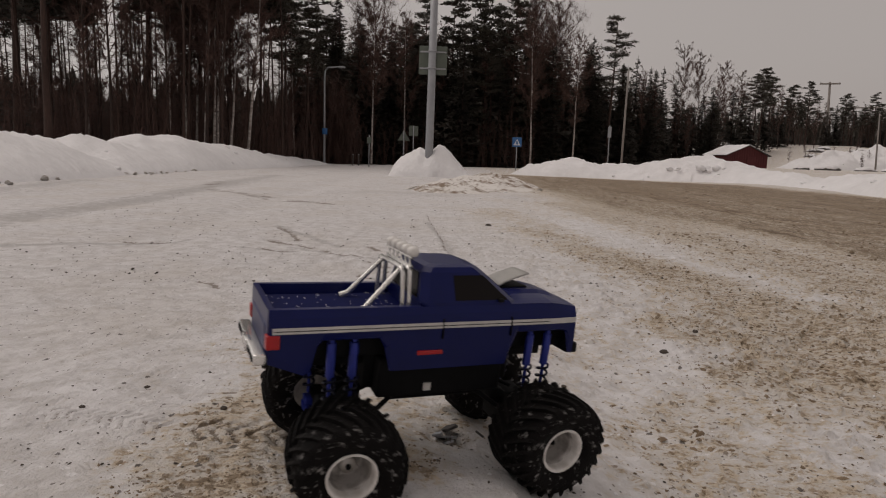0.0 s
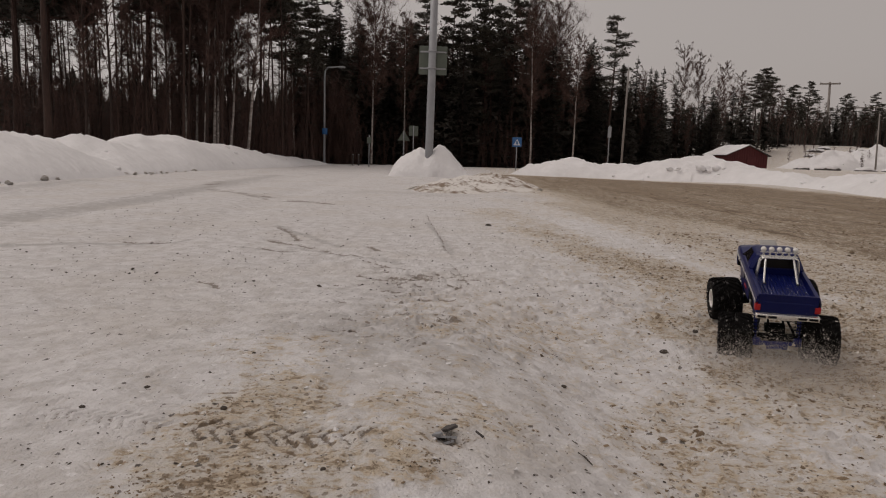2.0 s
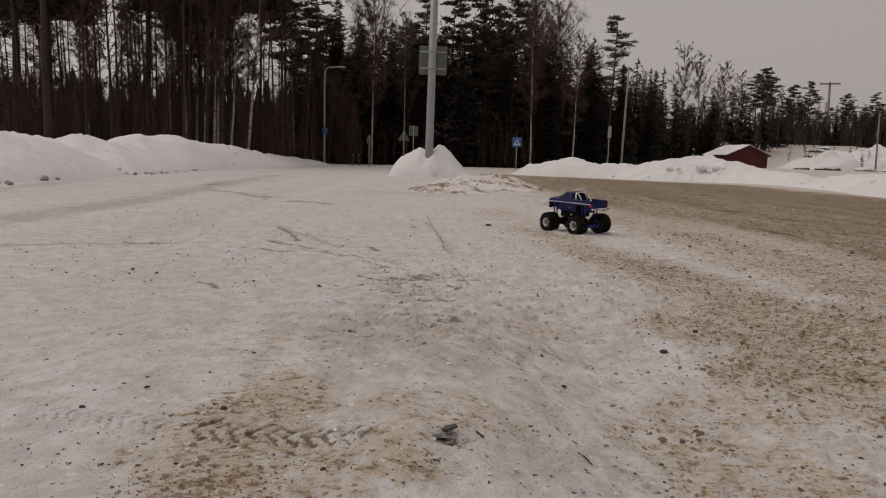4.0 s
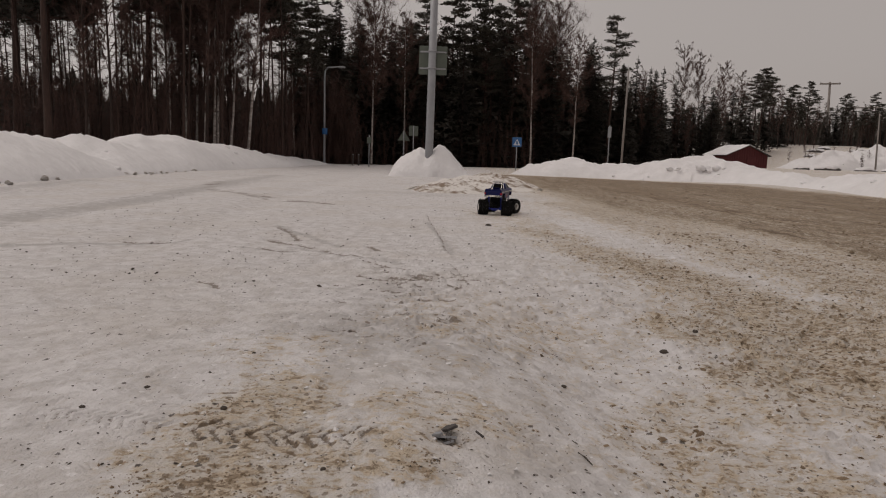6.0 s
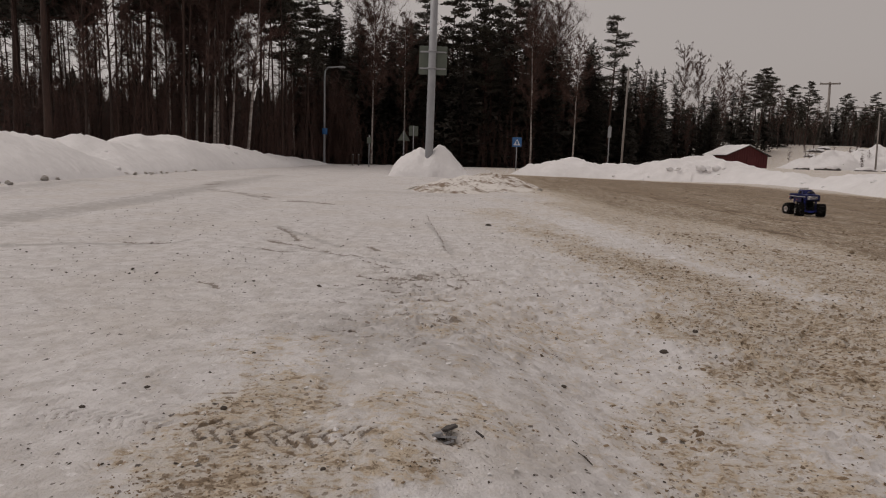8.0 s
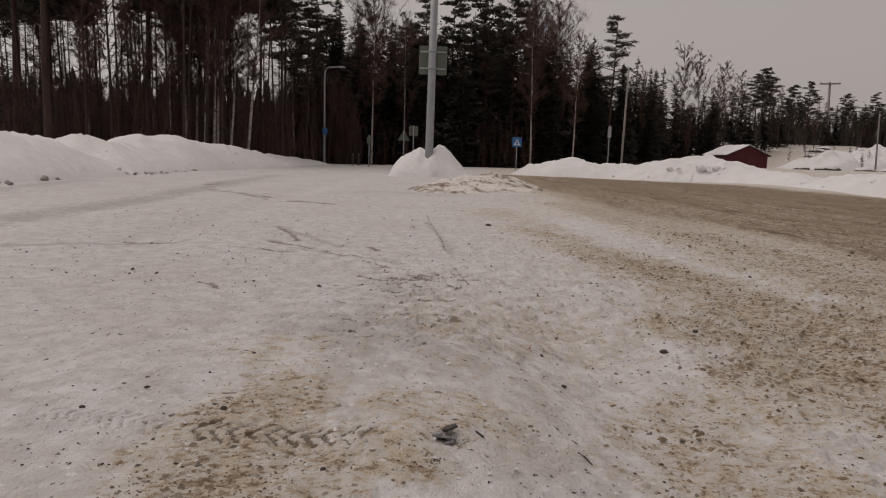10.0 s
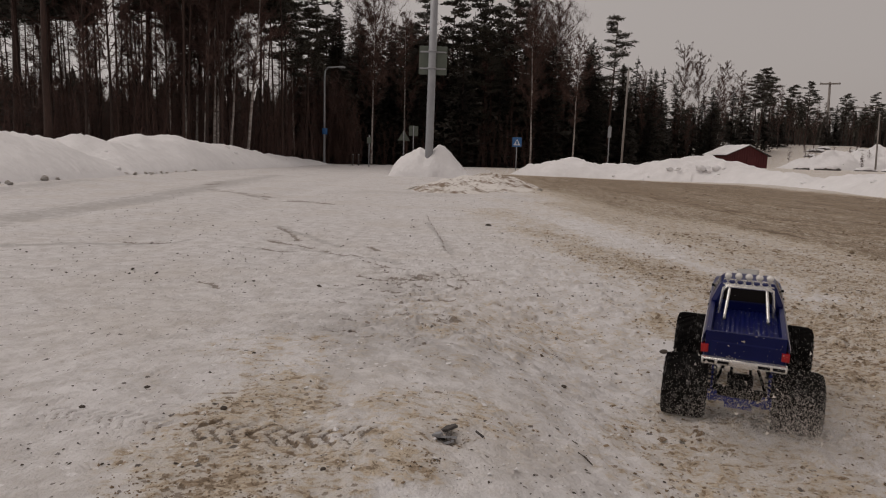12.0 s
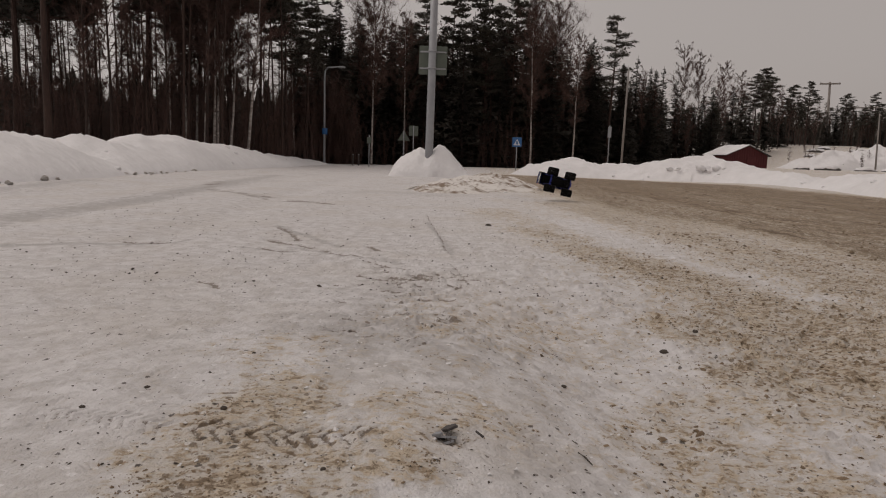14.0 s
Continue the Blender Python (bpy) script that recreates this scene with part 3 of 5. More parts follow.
def bare_tree(rng, height, spread, bark, low=0.3, limbs=44):
    """A leafless birch or alder: limbs, branches and fine twigs."""
    tv, tf, cv, cf = [], [], [], []
    pts, radii = stem(rng, height, 0.0056 * height + 0.02, 0.035, sway=0.04)
    tube(tv, tf, pts, radii, 7)
    for w in range(limbs):
        t = low + (0.985 - low) * (w + rng.random()) / limbs
        az = rng.uniform(0, 2 * math.pi)
        u = (t - low) / (1 - low)
        ln = spread * (0.3 + 0.75 * math.sin(math.pi * (0.10 + 0.8 * u))) * rng.uniform(0.4, 1.15) * (1.1 - 0.55 * u)
        out = Vector((math.cos(az), math.sin(az), rng.uniform(0.5, 1.7)))
        root = on_stem(pts, t)
        kink = Vector((rng.gauss(0, 0.12), rng.gauss(0, 0.12), rng.gauss(0, 0.1))) * ln
        limb = [root, root + out * ln * 0.35 + kink, root + out * ln * 0.65 - kink * 0.5 + Vector((0, 0, 0.05 * ln)), root + out * ln + kink]
        tube(cv, cf, limb, [0.018, 0.014, 0.010, 0.005], 3)
        for b in range(8):
            s = on_stem(limb, rng.uniform(0.2, 1.0))
            d = Vector((out.x + rng.gauss(0, 0.8), out.y + rng.gauss(0, 0.8), rng.uniform(-0.1, 1.3))).normalized() * ln * rng.uniform(0.2, 0.45)
            e = s + d
            i = len(cv)
            thick = Vector((d.y, -d.x, 0)).normalized() * 0.010 if d.xy.length > 1e-6 else Vector((0.01, 0, 0))
            up = Vector((0, 0, 0.010))
            cv.extend((s + thick, s - thick, s + up, e))
            cf.extend(((i, i + 1, i + 3), (i + 1, i + 2, i + 3), (i + 2, i, i + 3)))
            for q in range(36):
                r = s.lerp(e, rng.uniform(0.1, 1))
                g = r + Vector((rng.gauss(0, 0.5), rng.gauss(0, 0.5), rng.gauss(0.1, 0.5))) * ln * 0.27
                i = len(cv)
                thin = thick * 0.7
                cv.extend((r + thin, r - thin, g))
                cf.append((i, i + 1, i + 2))
    return (tv, tf, bark), (cv, cf, TWIGS)


def tree(name, label, made_of, group):
    ob = tagged(new(name), label, "tree", group)
    for part_name, (v, f, m) in zip(("trunk", "crown"), made_of):
        made(part_name, v, f, m, parent=ob, smooth=part_name == "trunk")
    ob.empty_display_size = 0.3
    return ob


KINDS = {}
rng = random.Random(4)
for key, count in (("spruce", 4), ("pine", 4), ("birch", 4), ("alder", 4), ("broad_birch", 2), ("slim_pine", 3)):
    for k in range(count):
        if key == "spruce":
            KINDS[key, k] = tree("spruce", "dark green spruce with drooping snow-free branches", spruce(rng, 10, rng.uniform(1.6, 2.3)), "trees of the wood")
        elif key == "pine":
            KINDS[key, k] = tree("pine", "tall pine with a bare trunk and a dark high crown", pine(rng, 10, rng.uniform(1.3, 1.9), rng.uniform(0.34, 0.56)), "trees of the wood")
        elif key == "birch":
            KINDS[key, k] = tree("birch", "leafless birch with a pale trunk and fine twigs", bare_tree(rng, 10, rng.uniform(1.25, 1.6), BIRCH_BARK, 0.30, 60), "trees of the wood")
        elif key == "slim_pine":
            KINDS[key, k] = tree("pine", "slim young pine with a long bare dark trunk", pine(rng, 10, 0.9, 0.60, 0.34, 26), "trees of the wood")
        elif key == "broad_birch":
            KINDS[key, k] = tree("birch", "old leafless birch with a broad hazy crown of twigs", bare_tree(rng, 10, rng.uniform(2.0, 2.4), BIRCH_BARK, 0.34, 84), "trees of the wood")
        else:
            KINDS[key, k] = tree("alder", "leafless dark alder with a thin bare crown", bare_tree(rng, 10, rng.uniform(0.9, 1.25), BARK, 0.18, 44), "trees of the wood")
PLACED = set()


def plant(key, k, x, y, height, turn, lean=0.0):
    """One tree of its kind at x, y. The first of each variant is the built one."""
    s = height / 10
    count = sum(1 for q in KINDS if q[0] == key)
    fresh = [q for q in range(count) if (key, q) not in PLACED]
    k = fresh[0] if fresh else k % count
    ob = KINDS[key, k]
    m = pose(x, y, height_at(x, y) - 0.05, 0, lean, 0) @ pose(0, 0, 0, 0, 0, turn) @ Matrix.Diagonal((s ** 0.8, s ** 0.8, s, 1))
    if (key, k) not in PLACED:
        PLACED.add((key, k))
        ob.matrix_basis = m
        return ob
    c = copy_thing(ob, m)
    c.matrix_basis = m
    return c


# trees that stand out: kind, x, y, height
STANDOUT = (
    [("pine", -18.2, 30, 16.5), ("pine", -22.2, 34, 17.5), ("alder", -17.0, 31, 11.2), ("alder", -15.6, 33, 11.0), ("pine", -16.3, 36, 17.0), ("slim_pine", -14.9, 33, 15.5), ("slim_pine", -13.6, 35, 16.0), ("alder", -14.3, 34, 11.9), ("birch", -14.2, 36, 10.3), ("alder", -12.4, 34, 11.4), ("birch", -12.4, 35, 10.9), ("alder", -12.1, 37, 10.6), ("slim_pine", -12.1, 44, 15.6), ("pine", -11.5, 47, 12.2), ("pine", -10.7, 50, 11.6), ("spruce", -10.6, 54, 10.5), ("spruce", -11.8, 52, 9.9), ("spruce", -9.6, 56, 8.0), ("spruce", -8.4, 60, 8.6), ("broad_birch", -5.9, 52, 12.9), ("spruce", -5.1, 60, 10.4), ("birch", -3.7, 58, 13.1), ("spruce", -3.9, 62, 11.5)],
    [("pine", -2.2, 60, 14.9), ("pine", 0.1, 60, 16.0), ("spruce", 1.3, 58, 12.1), ("pine", 3.1, 64, 17.0), ("pine", 5.7, 60, 15.3), ("pine", 4.3, 63, 15.0), ("spruce", 2.1, 61, 14.0), ("spruce", 4.9, 62, 13.0), ("pine", 6.6, 62, 12.3), ("birch", 7.2, 56, 13.0), ("broad_birch", 8.1, 60, 15.6), ("broad_birch", 9.6, 61, 14.6), ("birch", 10.4, 54, 10.9), ("spruce", 12.9, 62, 11.0), ("pine", 14.6, 60, 13.2), ("spruce", 16.4, 62, 9.4), ("spruce", 18.0, 64, 10.4), ("spruce", 20.1, 66, 9.7), ("spruce", 21.9, 68, 10.1), ("spruce", 24.2, 70, 9.1), ("birch", 25.4, 72, 12.6), ("birch", 27.4, 72, 12.0)],
    [("birch", 30.3, 74, 11.2), ("spruce", 28.9, 72, 8.6), ("spruce", 33.7, 78, 8.8), ("spruce", 26.9, 70, 7.6), ("pine", 39.1, 84, 10.0), ("pine", 40.6, 86, 10.8), ("spruce", 38.4, 85, 7.4), ("spruce", 41.6, 87, 8.0), ("alder", 43.1, 88, 8.4), ("pine", 44.6, 92, 9.6), ("birch", 35.8, 82, 10.4), ("spruce", 46.2, 94, 6.5), ("spruce", 48.0, 95, 6.8), ("pine", 50.2, 97, 8.8), ("spruce", 36.6, 80, 7.0), ("spruce", 35.0, 79, 7.6), ("pine", 37.3, 84, 8.1), ("alder", 45.2, 90, 8.6), ("pine", 53.2, 98, 9.5), ("pine", 52.8, 100, 6.5), ("pine", 67.3, 112, 8.9), ("alder", 63.4, 104, 6.1), ("spruce", 72.7, 110, 6.6)],
)
def thicket(name, label, places, seed):
    """Bare saplings and bushes, stem by stem, with their twigs: places of x, y, height."""
    r = random.Random(seed)
    v, f = [], []
    for x, y, h in places:
        z = height_at(x, y)
        lean = Vector((r.gauss(0, 0.10), r.gauss(0, 0.10), 1.0))
        pts = [Vector((x, y, z - 0.1)) + lean * (h * t) + Vector((r.gauss(0, 0.04), r.gauss(0, 0.04), 0)) * h * t for t in (0, 0.35, 0.7, 1.0)]
        tube(v, f, pts, [0.016 + 0.004 * h, 0.014 + 0.002 * h, 0.012, 0.004], 3)
        for k in range(int(16 + 7 * h)):
            t = r.uniform(0.06, 0.98)
            s = on_stem(pts, t)
            ln = h * r.uniform(0.10, 0.26) * (1.15 - 0.6 * t)
            d = Vector((r.gauss(0, 1), r.gauss(0, 1), r.uniform(0.2, 1.9))).normalized() * ln
            e = s + d
            w = Vector((d.y, -d.x, 0)).normalized() * r.uniform(0.008, 0.022)
            i = len(v)
            v.extend((s + w, s - w, e))
            f.append((i, i + 1, i + 2))
            for q in range(2):
                a = s.lerp(e, r.uniform(0.3, 0.9))
                b = a + Vector((r.gauss(0, 1), r.gauss(0, 1), r.gauss(0.5, 0.6))) * ln * 0.3
                i = len(v)
                v.extend((a + w * 0.6, a - w * 0.6, b))
                f.append((i, i + 1, i + 2))
    return tagged(made(name, v, f, TWIGS), label, "bushes", kind="stuff")


bush = random.Random(91)
brush = []
for n in range(1250):
    y = bush.uniform(32, 66)
    x = bush.uniform(-0.80, -0.19) * y
    if y > 28 + 29 * float(step(-22, -5, np.float64(x))) - 9:
        brush.append((x, y, bush.uniform(1.8, 5.2) * (0.75 + y / 140)))
thicket("undergrowth", "dense leafless undergrowth between the trunks of the wood", brush, 92)
brush = []
for n in range(420):
    x = bush.uniform(-13.2, -6.2)
    top = float(np.interp(x, (-13.2, -11.9, -9.7, -7.4, -6.2), (3.4, 5.2, 7.3, 5.8, 3.0)))
    brush.append((x * 1.16, bush.uniform(51, 56), top * 1.16 * bush.uniform(0.55, 1.0)))
thicket("thicket", "tall thicket of dark reddish-brown bare saplings", brush, 93)
brush = []
for n in range(420):
    b = bush.uniform(-0.12, 0.42)
    y = 57 + 18 * float(step(0.1, 0.42, np.float64(b))) + bush.uniform(0, 6)
    brush.append((b * y, y, bush.uniform(1.8, 5.0)))
thicket("undergrowth", "leafless brown bushes along the foot of the wood", brush, 94)

# bare trees that close the wood behind the snow ridge, slim and dark
for n in range(62):
    y = bush.uniform(32, 54)
    plant("slim_pine", bush.randrange(3), bush.uniform(-0.70, -0.245) * y, y, bush.uniform(14, 19), bush.uniform(0, 360), bush.gauss(0, 0.9))
for n in range(12):
    y = bush.uniform(31, 50)
    x = bush.uniform(-0.72, -0.235) * y
    plant("alder" if n % 5 else "birch", bush.randrange(4), x, y, bush.uniform(9.5, 14.5), bush.uniform(0, 360), bush.gauss(0, 1.2))
for at_x, y, h, lean in ((-21.7, 36, 19.0, 0.4),):
    plant("pine", bush.randrange(4), at_x, y, h, bush.uniform(0, 360), lean)
for at_x, y, h, lean in ((-15.1, 36, 10.0, 1.0), (-14.1, 37, 11.0, 2.5), (-12.9, 35, 11.5, 0.5), (-12.6, 36, 12.0, 3.0), (-11.8, 36, 11.0, 4.0), (-10.9, 36, 13.0, 6.5)):
    plant("birch", bush.randrange(4), at_x, y, h, bush.uniform(0, 360), lean)

rng = random.Random(11)
for row in STANDOUT:
    for key, x, y, height in row:
        plant(key, rng.randrange(4), x, y, height, rng.uniform(0, 360))


def edge_of_wood(x):
    """How far off the wood begins, across the place."""
    return 29 + 29 * step(-22, -5, np.float64(x)) + 16 * step(8, 40, np.float64(x)) + 40 * step(36, 60, np.float64(x))


for n in range(500):
    bearing = rng.uniform(-0.80, 0.42)
    thin_out = rng.random() < (0.82 if bearing < -0.42 else 0.86 if bearing < -0.20 else 0.0)
    x = bearing * 50
    y = edge_of_wood(x) + 28 * rng.random() ** 1.6 + 1.5
    x = bearing * y
    if thin_out or y < edge_of_wood(x) or (x > 30 and y < 76):
        continue
    left = x < -10 - 0.05 * (y - 30)
    key = rng.choices(("spruce", "pine", "birch", "alder"), (1.8, 0.6, 1.3, 4.8) if left else (4.6, 1.0, 0.7, 4.2))[0]
    if left:
        size = {"spruce": 6.6, "pine": 18.5, "birch": 11, "alder": 11}[key] * rng.uniform(0.70, 1.1)
    else:
        size = {"spruce": 14.5, "pine": 14.5, "birch": 14, "alder": 13.5}[key] * rng.uniform(0.74, 1.0) * (1.0 - 0.46 * float(step(3, 30, np.float64(x))))
    plant(key, rng.randrange(4), x, y, float(size), rng.uniform(0, 360))
for n in range(46):
    b = rng.uniform(-0.80, 0.36)
    y = 70 + 10 * rng.random()
    plant("spruce", rng.randrange(4), b * y, y, rng.uniform(10.0, 13.5) * (0.68 if b < -0.18 else 1.0 if b < 0.12 else 0.80), rng.uniform(0, 360))


def far_woods(name, label, places, seed):
    """Dense dark conifers in one mesh, too many and too far to count."""
    r = random.Random(seed)
    v, f = [], []
    for x, y, h in places:
        z = height_at(x, y)
        rings = 9
        for k in range(rings):
            t = k / rings
            rad = (0.20 * h * (1 - t) ** 0.9 + 0.1) * r.uniform(0.8, 1.2)
            n = 7
            top = Vector((x, y, z + h * min(1, t + 0.24)))
            ring = []
            for j in range(n * 2):
                a = 2 * math.pi * j / (2 * n) + k
                q = rad * (1.0 if j % 2 else 0.5) * r.uniform(0.7, 1.2)
                ring.append(Vector((x + q * math.cos(a), y + q * math.sin(a), z + h * t - 0.06 * h * r.random())))
            i = len(v)
            v.append(top)
            v.extend(ring)
            for j in range(2 * n):
                f.append((i, i + 1 + j, i + 1 + (j + 1) % (2 * n)))
    return tagged(made(name, v, f, NEEDLES), label, "trees", kind="stuff")


r = random.Random(5)
inner = []
for n in range(420):
    b = r.uniform(-0.95, 0.33)
    y = r.uniform(70, 100)
    x = b * y
    if y > edge_of_wood(x) + 4:
        inner.append((x, y, r.uniform(7, 11) * (0.92 if b < -0.18 else 1.0 if b < 0.12 else 0.75)))
far_woods("dense_wood", "dense dark interior of the spruce wood", inner, 6)
hill = [(x, y, r.uniform(4.5, 7.5)) for x, y in ((r.uniform(46, 260), r.uniform(118, 230)) for n in range(460)) if x < 1.0 * y]
for n in range(16):
    y = rng.uniform(58, 88)
    plant("alder", rng.randrange(4), y * rng.uniform(0.51, 0.69), y, rng.uniform(0.9, 2.2), rng.uniform(0, 360))
for n in range(150):
    y = rng.uniform(96, 150)
    x = y * rng.uniform(0.46, 0.86)
    key = rng.choices(("spruce", "pine", "alder"), (2.5, 2.5, 3))[0]
    plant(key, rng.randrange(4), x, y, rng.uniform(4.0, 7.2) * (1.0 if key == "spruce" else 1.15), rng.uniform(0, 360))
far_woods("far_woods", "dark conifer wood on the rise beyond the fields", hill, 7)


# ---- poles, signs, hut ----
def ring_tube(pts, radii, n=12):
    v, f = [], []
    tube(v, f, pts, radii, n)
    f.append(tuple(range(n))[::-1])
    f.append(tuple(range(len(v) - n, len(v))))
    return v, f


def slab(sx, sy, sz, bevel=0.01):
    bm = bmesh.new()
    bmesh.ops.create_cube(bm, size=1.0, matrix=Matrix.Diagonal((sx, sy, sz, 1)))
    bmesh.ops.bevel(bm, geom=bm.edges[:], offset=bevel, segments=1, affect="EDGES")
    return bm


def moved(ob, *p):
    ob.matrix_basis = pose(*p)
    return ob


mast = tagged(new("sign_mast"), "grey steel mast carrying a square sign seen from behind", "pole")
mast.matrix_basis = pose(-0.53, 20.5, 0, 0, 0.5, 0)
made("mast", *ring_tube([(0, 0, -0.2), (0, 0, 1.2), (0, 0, 9)], [0.130, 0.125, 0.105], 18), STEEL, parent=mast, smooth=True)
panel = moved(part("sign_panel", slab(0.86, 0.03, 0.86, 0.012), SIGN_BACK, mast, "greenish grey back of a square sign", False), 0.02, 0.16, 3.57)
for dz in (-0.25, 0.25):
    moved(part("bracket", slab(0.80, 0.03, 0.05, 0.006), STEEL, panel), 0, -0.03, dz)
    moved(part("clamp", slab(0.27, 0.27, 0.05, 0.02), STEEL, mast), 0, 0.0, 3.57 + dz)


def street_lamp(x, y, top, arm, label):
    lamp = tagged(new("street_lamp"), label, "street lamp")
    lamp.matrix_basis = pose(x, y, height_at(x, y))
    bend = [(0, 0, -0.2), (0, 0, top - 0.6), (0.06 * arm, 0, top - 0.2), (0.25 * arm, 0, top), (arm, 0, top + 0.06)]
    made("post", *ring_tube(bend, [0.085, 0.06, 0.055, 0.05, 0.045], 10), STEEL, parent=lamp, smooth=True)
    moved(part("lamp_head", slab(0.55, 0.2, 0.12, 0.03), STEEL, lamp), arm + 0.2, 0, top + 0.04)
    return lamp


lamp = street_lamp(-8.52, 46, 6.64, 0.94, "tall grey street lamp with a bent arm")
moved(part("sign_plate", slab(0.36, 0.03, 0.42, 0.01), SIGN_BLUE, lamp, "small blue sign plate"), 0.05, -0.1, 2.3)


def road_sign(x, y, z, shape, label, name="road_sign"):
    sign = tagged(new(name), label, "road sign")
    sign.matrix_basis = pose(x, y, height_at(x, y))
    made("post", *ring_tube([(0, 0, -0.2), (0, 0, z + 0.35)], [0.035, 0.035], 8), STEEL, parent=sign, smooth=True)
    return sign, z


sign, z = road_sign(4.83, 45, 1.92, "square", "blue pedestrian crossing sign on a thin post")
plate = moved(part("plate", slab(0.64, 0.03, 0.64, 0.01), SIGN_BLUE, sign, "blue square plate", False), 0, -0.05, z)
made("triangle", [(-0.24, -0.022, -0.22), (0.24, -0.022, -0.22), (0, -0.022, 0.22), (-0.24, -0.006, -0.22), (0.24, -0.006, -0.22), (0, -0.006, 0.22)], [(0, 1, 2), (0, 3, 4, 1), (1, 4, 5, 2), (2, 5, 3, 0)], SIGN_WHITE, parent=plate, label="white triangle")
moved(part("figure_mark", slab(0.10, 0.012, 0.22, 0.004), SIGN_BLUE, plate, "dark upright mark in the triangle"), 0, -0.026, -0.05)

sign, z = road_sign(-2.94, 45.5, 2.1, "triangle", "grey back of a triangular warning sign on a post")
made("plate", [(-0.42, 0, -0.3), (0.42, 0, -0.3), (0, 0, 0.42), (-0.42, 0.03, -0.3), (0.42, 0.03, -0.3), (0, 0.03, 0.42)], [(0, 1, 2), (5, 4, 3), (0, 3, 4, 1), (1, 4, 5, 2), (2, 5, 3, 0)], SIGN_BACK, parent=sign).location = (0, 0.05, z)
sign, z = road_sign(-2.25, 45, 2.45, "square", "grey back of a square road sign on a post")
moved(part("plate", slab(0.62, 0.03, 0.68, 0.01), SIGN_BACK, sign, "", False), 0, 0.05, z)
sign, z = road_sign(-5.15, 44, 1.75, "plate", "small pale road marker plate on a post")
moved(part("plate", slab(0.28, 0.03, 0.42, 0.01), SIGN_BACK, sign, "", False), 0, -0.05, z)
sign, z = road_sign(11.35, 46, 2.75, "plate", "narrow grey road marker on a thin post")
moved(part("plate", slab(0.24, 0.03, 0.75, 0.01), STEEL, sign, "", False), 0, -0.05, z - 0.1)
for x in (-6.5, -6.1):
    post = tagged(new("marker_post"), "low dark roadside post in the snow", "post", "low roadside posts")
    post.matrix_basis = pose(x, 46, height_at(x, 46))
    made("shaft", *ring_tube([(0, 0, -0.2), (0, 0, 0.75)], [0.04, 0.035], 8), ROCK, parent=post)
    moved(part("cap", slab(0.10, 0.10, 0.05, 0.01), STEEL, post), 0, 0, 0.76)


def wooden_pole(x, y, top, r, arms, label, lean=0.8, shift=0.0):
    p = tagged(new("utility_pole"), label, "utility pole")
    p.matrix_basis = pose(x, y, height_at(x, y), 0, lean, 0)
    made("post", *ring_tube([(0, 0, -0.3), (0, 0, top)], [r, r * 0.7], 10), WOOD_POLE, parent=p, smooth=True)
    for z, w in arms:
        arm = moved(part("crossarm", slab(w, 0.22, 0.24, 0.03), WOOD_POLE, p), shift * w, -0.1, z)
        for k in (-0.46, 0, 0.46):
            made("insulator", *ring_tube([(k * w, 0, 0.05), (k * w, 0, 0.3)], [0.06, 0.04], 8), ROCK, parent=arm)
    return p


wooden_pole(10.7, 40, 6.2, 0.075, [], "pale weathered wooden pole behind the snow ridge")
wooden_pole(63.3, 110, 10.4, 0.24, [(10.1, 3.4)], "wooden power pole with one broad crossarm", -2.2)
wooden_pole(86, 132, 8.6, 0.20, [(8.3, 6.0)], "far wooden power pole with one long crossarm to one side", -2.2, -0.45)
wooden_pole(39.3, 60, 5.2, 0.08, [], "thin weathered pole at the edge of the field", -2.2)


